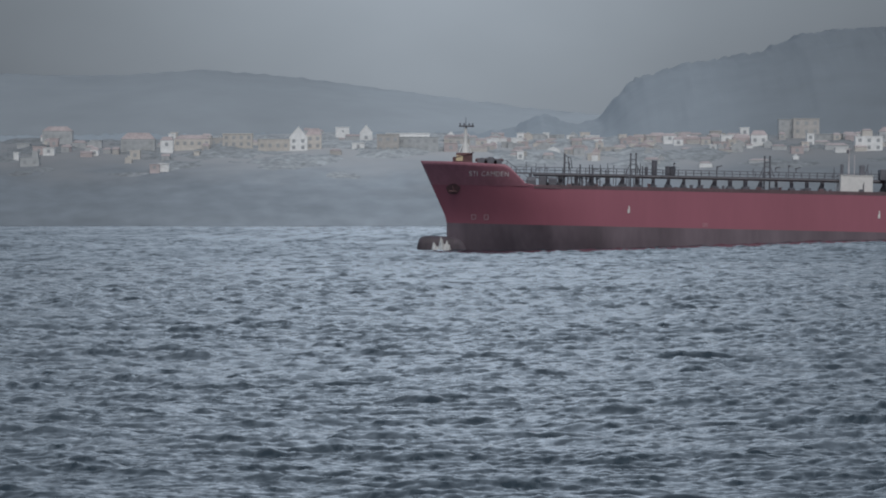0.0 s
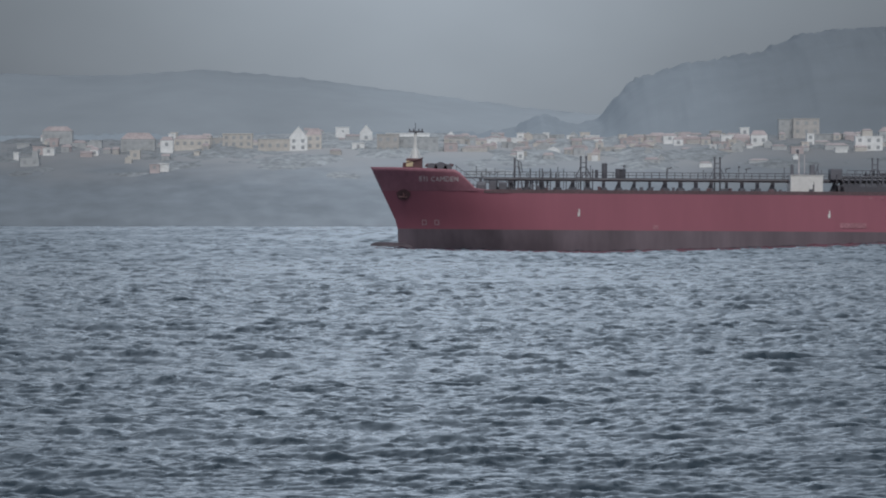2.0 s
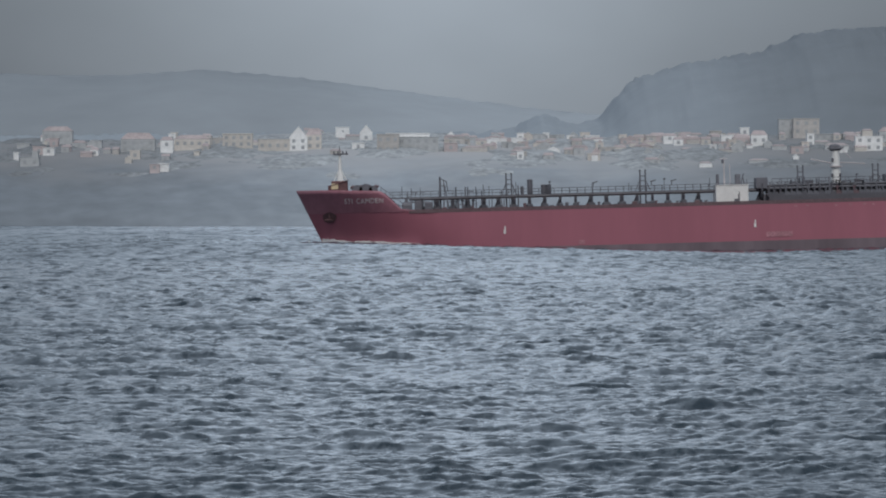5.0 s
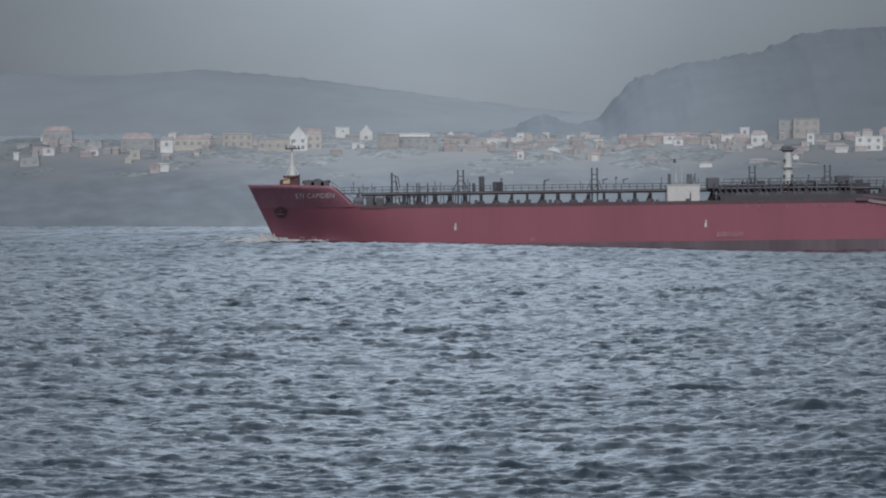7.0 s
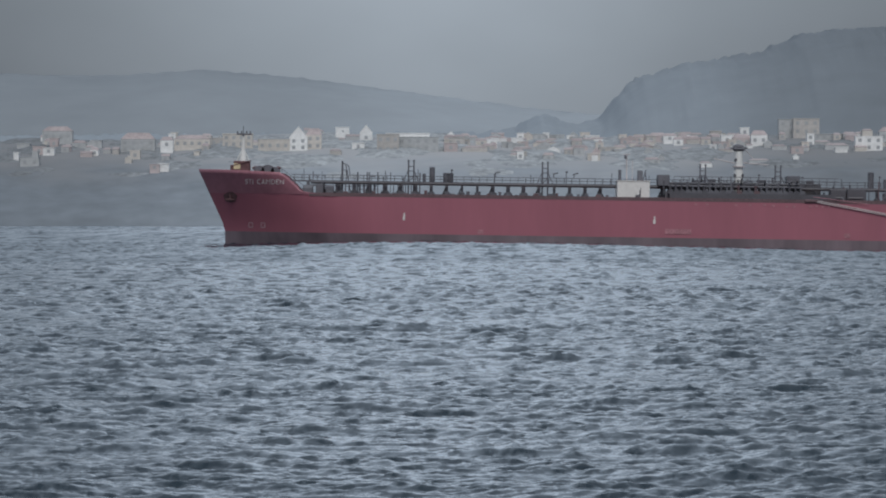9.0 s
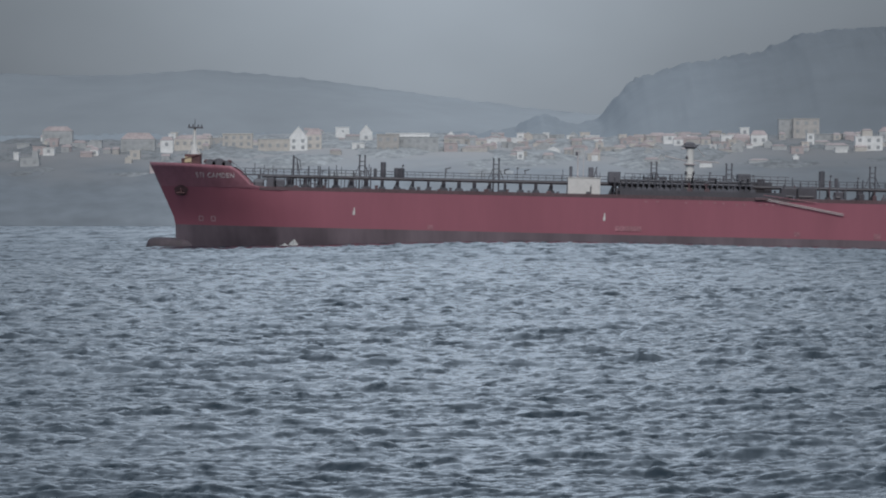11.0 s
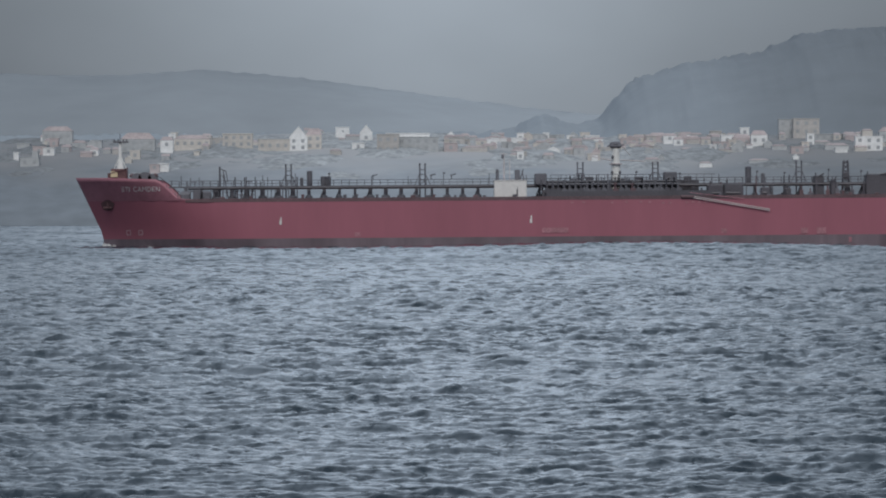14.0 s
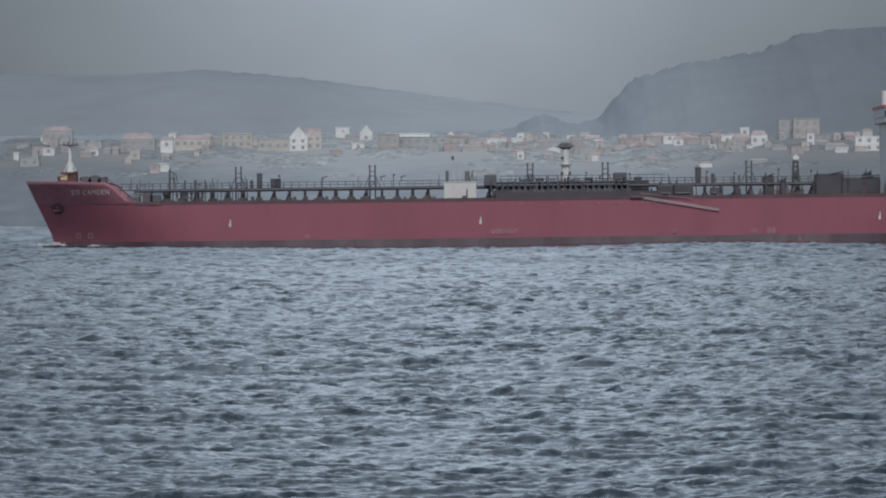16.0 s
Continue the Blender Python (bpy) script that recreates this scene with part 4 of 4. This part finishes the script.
def make_house(px0, px1, ptop, pbase, wall, roof="flat", y=2640.0, label="", depth=9.0, cols=None, storeys=None, dark=True):
    x0, z1 = spot(px0, ptop, y)
    x1, z0 = spot(px1, pbase, y)
    lift = max(0.0, land_height((x0 + x1) / 2, y) - z0)      # stands on the slope, not in it
    z0, z1 = z0 + lift, z1 + lift
    w, h = x1 - x0, z1 - z0
    eave = h * (0.55 if roof == "gable_front" else 0.68 if roof in ("hip", "gable") else 1.0)
    root = new("house")
    root.matrix_basis = pose((x0 + x1) / 2, y, z0)
    base = min(0.0, land_height((x0 + x1) / 2, y + 4) - z0) - 1.5
    bm = fresh()
    box(bm, -w / 2, w / 2, 0, depth, base, eave)
    if roof == "gable_front":
        a = [bm.verts.new(p) for p in ((-w / 2, 0, eave), (w / 2, 0, eave), (0, 0, h))]
        bm.faces.new(a)
    walls = part("wall", bm, wall, root)
    bm = fresh()
    o = 0.12
    if roof == "gable_front":
        for s in (-1, 1):
            p = [(s * (w / 2 + o), -o, eave - 0.2), (0, -o, h), (0, depth + o, h), (s * (w / 2 + o), depth + o, eave - 0.2)]
            q = [bm.verts.new(c) for c in p] + [bm.verts.new((c[0], c[1], c[2] + 0.3)) for c in p]
            for f in ((0, 1, 2, 3), (4, 5, 6, 7), (0, 1, 5, 4), (1, 2, 6, 5), (2, 3, 7, 6), (3, 0, 4, 7)):
                bm.faces.new([q[i] for i in f])
    elif roof in ("hip", "gable"):
        inset = w * 0.18 if roof == "hip" else -o
        p = [(-w / 2 - o, -o, eave), (w / 2 + o, -o, eave), (w / 2 + o, depth + o, eave), (-w / 2 - o, depth + o, eave), (-w / 2 + inset, depth / 2, h), (w / 2 - inset, depth / 2, h)]
        q = [bm.verts.new(c) for c in p]
        for f in ((0, 1, 5, 4), (1, 2, 5), (2, 3, 4, 5), (3, 0, 4), (0, 3, 2, 1)):
            bm.faces.new([q[i] for i in f])
    else:
        box(bm, -w / 2 - 0.2, w / 2 + 0.2, -0.2, depth + 0.2, eave, eave + 0.35)
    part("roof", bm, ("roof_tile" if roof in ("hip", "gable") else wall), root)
    if dark and eave > 2.2 and w > 3:
        st = storeys or max(1, int(eave / 3.0))
        n = cols or max(1, int(w / 3.4))
        sh = eave / st
        for s in range(st):
            for i in range(n):
                bm = fresh()
                cx = -w / 2 + w * (i + 0.5) / n
                ww, hh = min(1.5, w / n * 0.5), min(1.6, sh * 0.55)
                cz = sh * (s + 0.5)
                box(bm, cx - ww / 2, cx + ww / 2, -0.1, 0.15, cz - hh / 2, cz + hh / 2)
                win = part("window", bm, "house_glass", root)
    tagged(root, label or {"house_white": "white rendered house on the hazy slope", "house_cream": "cream rendered house, greyed to stand for haze", "house_pink": "pink rendered house above the shore, paled for haze",
                           "house_grey": "grey rendered house, haze put into its colour", "house_beige": "beige rendered house, greyed to stand for haze"}[wall], "house", group="houses of the town")
    return root


HOUSES = """75 128 224 250 house_grey hip 2760
88 103 247 264 house_pink flat 2700
76 96 263 273 house_white flat 2640
30 52 255 263 house_grey flat 2700
24 33 275 289 house_white flat 2620
36 69 289 304 house_grey flat 2600
57 67 277 291 house_grey flat 2625
128 152 249 263 house_grey hip 2700
160 180 250 260 house_grey flat 2700
182 196 266 277 house_grey hip 2660
150 166 262 272 house_grey hip 2680
214 274 238 274 house_grey hip 2660
284 306 242 263 house_white hip 2650
308 372 239 262 house_cream hip 2660
372 398 248 262 house_beige flat 2680
394 447 238 261 house_cream flat 2650
457 513 251 271 house_cream flat 2640
512 544 226 268 house_white gable_front 2640
542 569 231 268 house_cream hip 2648
594 611 236 250 house_white gable_front 2720
637 659 222 252 house_white gable_front 2680
656 690 246 254 house_grey hip 2690
683 760 237 253 house_white flat 2650
667 706 252 285 house_beige flat 2630
704 776 252 277 house_grey flat 2640
786 806 246 258 house_pink hip 2720
806 832 252 262 house_beige flat 2690
818 862 264 275 house_beige hip 2640
862 880 248 262 house_white flat 2680
884 897 242 252 house_white hip 2740
888 907 257 266 house_grey flat 2680
905 926 245 253 house_white flat 2730
926 943 235 246 house_cream gable_front 2760
944 1000 251 260 house_cream hip 2690
966 986 245 254 house_cream hip 2720
1003 1016 241 251 house_white flat 2730
1036 1061 241 251 house_white flat 2730
908 942 265 276 house_beige hip 2640
1060 1092 266 276 house_beige flat 2640
1010 1040 262 272 house_pink hip 2660
1098 1130 250 262 house_pink flat 2700
1120 1156 262 274 house_beige hip 2660
1148 1180 235 252 house_pink hip 2740
1174 1197 236 250 house_white hip 2720
1200 1240 245 258 house_pink hip 2720
1140 1168 284 297 house_grey hip 2600
1238 1260 289 299 house_white hip 2595
1297 1330 238 258 house_pink hip 2690
1310 1326 227 241 house_white flat 2720
1329 1358 231 257 house_white hip 2680
1326 1362 281 290 house_grey hip 2600
1378 1408 212 241 house_grey flat 2760
1404 1450 211 240 house_beige flat 2750
1428 1441 239 262 house_white flat 2680
1440 1470 254 263 house_grey hip 2690
1460 1502 256 268 house_grey hip 2660
1478 1500 262 269 house_white flat 2640
1514 1562 246 271 house_white flat 2650
1526 1544 228 238 house_cream hip 2740
1496 1520 248 258 house_pink hip 2720
1556 1600 236 262 house_grey hip 2700
265 282 292 301 house_pink flat 2580
280 299 291 298 house_white flat 2582
1440 1490 243 252 house_grey flat 2730
1206 1232 268 277 house_grey hip 2650
1262 1290 258 268 house_pink flat 2680
1366 1392 262 272 house_grey hip 2660"""
rnd = random.Random(12)
FILLER = []
for i in range(150):                     # the loose scatter of small houses between the larger ones
    px = rnd.choice((rnd.uniform(780, 1300), rnd.uniform(780, 1300), rnd.uniform(780, 1568), rnd.uniform(0, 640)))
    y = rnd.uniform(2610, 2790)
    gz = land_height((px - 784) * y / 10000.0, y)
    base = 377 - (gz - EYE[2]) * 10000.0 / y + 1
    w, h = rnd.uniform(10, 24), rnd.uniform(8, 16)
    FILLER.append(" ".join((f"{px:.0f} {px + w:.0f} {base - h:.1f} {base:.1f}", rnd.choice(("house_grey", "house_beige", "house_pink", "house_cream", "house_white", "house_grey")), rnd.choice(("hip", "gable", "gable_front", "hip", "flat")), f"{y:.0f}")))
for row in HOUSES.split("\n") + FILLER:
    a, b, c, d, wall, roof, dist = row.split()
    make_house(float(a), float(b), float(c), float(d), wall, roof, float(dist) + 2.5 * rnd.random())


# ------------------------------------------------------------------ woods with haze in their colour
def make_woods():
    """One run of thickets over the slope: soft mounds between the houses, ragged on top, dying out into the ground."""
    xs, ys = np.arange(-262, 262, 1.3), np.arange(2540, 2810, 5.0)
    V = []
    for y in ys:
        edge = min(1.0, max(0.0, (y - 2545) / 60))
        for x in xs:
            big = noise.noise(Vector((x * 0.035, y * 0.03, 1.5))) + 0.35 * noise.noise(Vector((x * 0.11, y * 0.07, 4)))
            rag = noise.noise(Vector((x * 0.33, y * 0.11, 8))) + 0.6 * noise.noise(Vector((x * 0.8, y * 0.2, 2)))
            V.append((float(x), float(y), land_height(x, y) + (min(2.8, 4.5 * big + 0.3) + 0.35 * rag * (big > -0.1)) * edge - 1.6 * (1 - edge) - 0.6))
    i = np.arange(len(V)).reshape(len(ys), len(xs))
    F = np.stack([i[:-1, :-1], i[:-1, 1:], i[1:, 1:], i[1:, :-1]], -1).reshape(-1, 4)
    me = bpy.data.meshes.new("thicket")
    me.from_pydata(V, [], F.tolist())
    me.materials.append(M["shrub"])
    me.shade_smooth()
    tagged(new("thicket", me), "grey-green trees and bushes between the houses, paled for haze", "trees", kind="stuff")


make_woods()


# ------------------------------------------------------------------ foam at the bow
def foam_patch(name, label, seed, x0, x1, tall, ahead=False, calm=1.0, off=0.0):
    """White water heaped along the waterline, ragged on top; x as in ship space."""
    bm = fresh()
    rows = []
    n, across = int(abs(x1 - x0) / 0.11), 12
    for i in range(n + 1):
        f = i / n
        x = x0 + (x1 - x0) * f
        hug = 0.0 if ahead else -breadth(x, -8.0)
        row = []
        for j in range(across + 1):
            g = j / across
            y = hug + off + 0.5 - 3.4 * g + 0.5 * noise.noise(Vector((x * 0.6, seed, g * 2)))
            rag = 0.62 + calm * (0.6 * noise.noise(Vector((x * 1.1, y * 0.8, seed))) + 0.4 * noise.noise(Vector((x * 3.6, y * 2.5, seed + 4))))
            z = tall(f) * max(0.0, rag) * (1 - g ** 2) - 0.55 * g
            row.append(bm.verts.new((x + 0.15 * noise.noise(Vector((x * 2, y, 9))), y, z)))
        rows.append(row)
    for a, b in zip(rows, rows[1:]):
        for j in range(across):
            bm.faces.new((a[j], a[j + 1], b[j + 1], b[j]))
    return tagged(part(name, bm, "foam", None, smooth=True), label, "foam", kind="stuff")


bow_wave = foam_patch("bow_wave", "white foaming bow wave along the red hull", 3, 4.7, 22.0, lambda f: 1.0 * (1 - f) ** 0.9 * (0.75 + 0.25 * math.sin(14 * f + 1)) + 0.06 - 0.5 * f ** 3)
bow_spray = foam_patch("bow_spray", "low white spray thrown ahead of the stem", 8, 5.4, -4.0, lambda f: 2.2 * (1 - f) ** 1.2, True)
side_splash = foam_patch("side_splash", "white splash climbing the dark hull side", 13, 19.5, 27.6, lambda f: (0.1 + 2.9 * f ** 1.6) * min(1, (1 - f) * 5), calm=0.7)

bulb_wash = foam_patch("bulb_wash", "white water running off the dark bulb", 21, 1.9, 5.6, lambda f: 4.2 * max(0.0, math.sin(math.pi * f)) ** 0.45 * (0.8 + 0.2 * math.sin(17 * f)), calm=0.5, off=-2.6)


# ------------------------------------------------------------------ what moves
# seconds, place of the stem head in metres along and above the sea, bow-up turn in degrees
VOYAGE = [
    (0, -4, 14.98, 1.23), (0.5, -6.25, 15.1, 1.15), (1, -8.46, 14.95, 1.07), (1.5, -10.66, 14.51, 0.77), (2, -12.83, 13.88, 0.39),
    (2.5, -15.01, 13.09, -0.08), (3, -17.18, 12.37, -0.42), (3.5, -19.38, 11.6, -0.73), (4, -21.6, 10.84, -1.06), (4.6, -24.25, 10.05, -1.38),
    (5.3, -27.35, 9.5, -1.56), (5.9, -30, 9.65, -1.43), (6.5, -32.42, 10.14, -1.12), (7, -34.55, 10.7, -0.76), (7.5, -36.75, 11.35, -0.34),
    (8, -38.92, 12.08, 0.12), (8.5, -41.15, 12.75, 0.48), (9, -43.3, 13.5, 0.84), (9.7, -46.35, 14.25, 1.22), (10.5, -49.8, 14.75, 1.39),
    (11, -51.95, 14.75, 1.34), (11.5, -54.08, 14.47, 1.18), (12, -56.25, 13.98, 0.82), (12.5, -58.48, 13.45, 0.52), (13, -60.62, 12.92, 0.18),
    (13.5, -62.82, 12.42, -0.11), (14, -65, 11.92, -0.41), (14.5, -67.18, 11.48, -0.64), (15, -69.42, 11.27, -0.76), (15.5, -71.65, 11.18, -0.76),
    (16, -73.85, 11.32, -0.68)]

# seconds and height of the white water over the mean sea: it wells up as the bow dips
FOAM = [(0.0, -2.6), (1.3, -2.4), (1.9, -1.5), (2.5, -0.8), (3.0, 0.15), (3.5, 0.45), (4.2, 0.45), (5.3, 0.95), (6.3, 1.15), (7.0, 0.95), (7.6, 0.5), (8.3, -1.2), (9.2, -2.6), (11.5, -2.6), (12.5, -1.6), (13.0, -0.7), (13.6, -0.6), (14.2, -0.5), (14.8, -0.25), (15.5, -0.2), (16.0, -0.25)]
SPRAY = [(0.0, -2.6), (4.0, -2.4), (5.3, 0.1), (6.3, 0.9), (7.0, 0.9), (7.6, -0.2), (8.4, -2.4), (12.0, -2.6), (14.2, -1.8), (15.2, -0.9), (16.0, -1.0)]
WASH = [(0.0, -1.5), (0.6, -1.5), (1.1, -2.2), (1.8, -4.2), (3.0, -6.0), (16.0, -6.0)]
SPLASH = [(0.0, -3.0), (10.0, -3.0), (10.8, -1.4), (11.3, 0.1), (11.6, 0.0), (12.1, -2.0), (12.8, -3.0), (16.0, -3.0)]


def motions():
    rows = []
    for t, x, z, up in VOYAGE:
        a = radians(up)
        rows.append((t, pose(x - 4.2 * math.sin(a), 1000.0, z - 4.2 * math.cos(a), 0, up, 0)))
    walk(tanker, rows)
    track = [(t, x) for t, x, z, up in VOYAGE]
    for ob, levels in ((bow_wave, FOAM), (bow_spray, SPRAY), (side_splash, SPLASH), (bulb_wash, WASH)):
        walk(ob, [(t, pose(curve(t, track), 1000.0, z)) for t, z in levels])
    for ob, vx, vy in SEA:
        walk(ob, [(t, pose(vx * t, vy * t, 0)) for t in (0.0, 4.0, 8.0, 12.0, 16.0)])


motions()
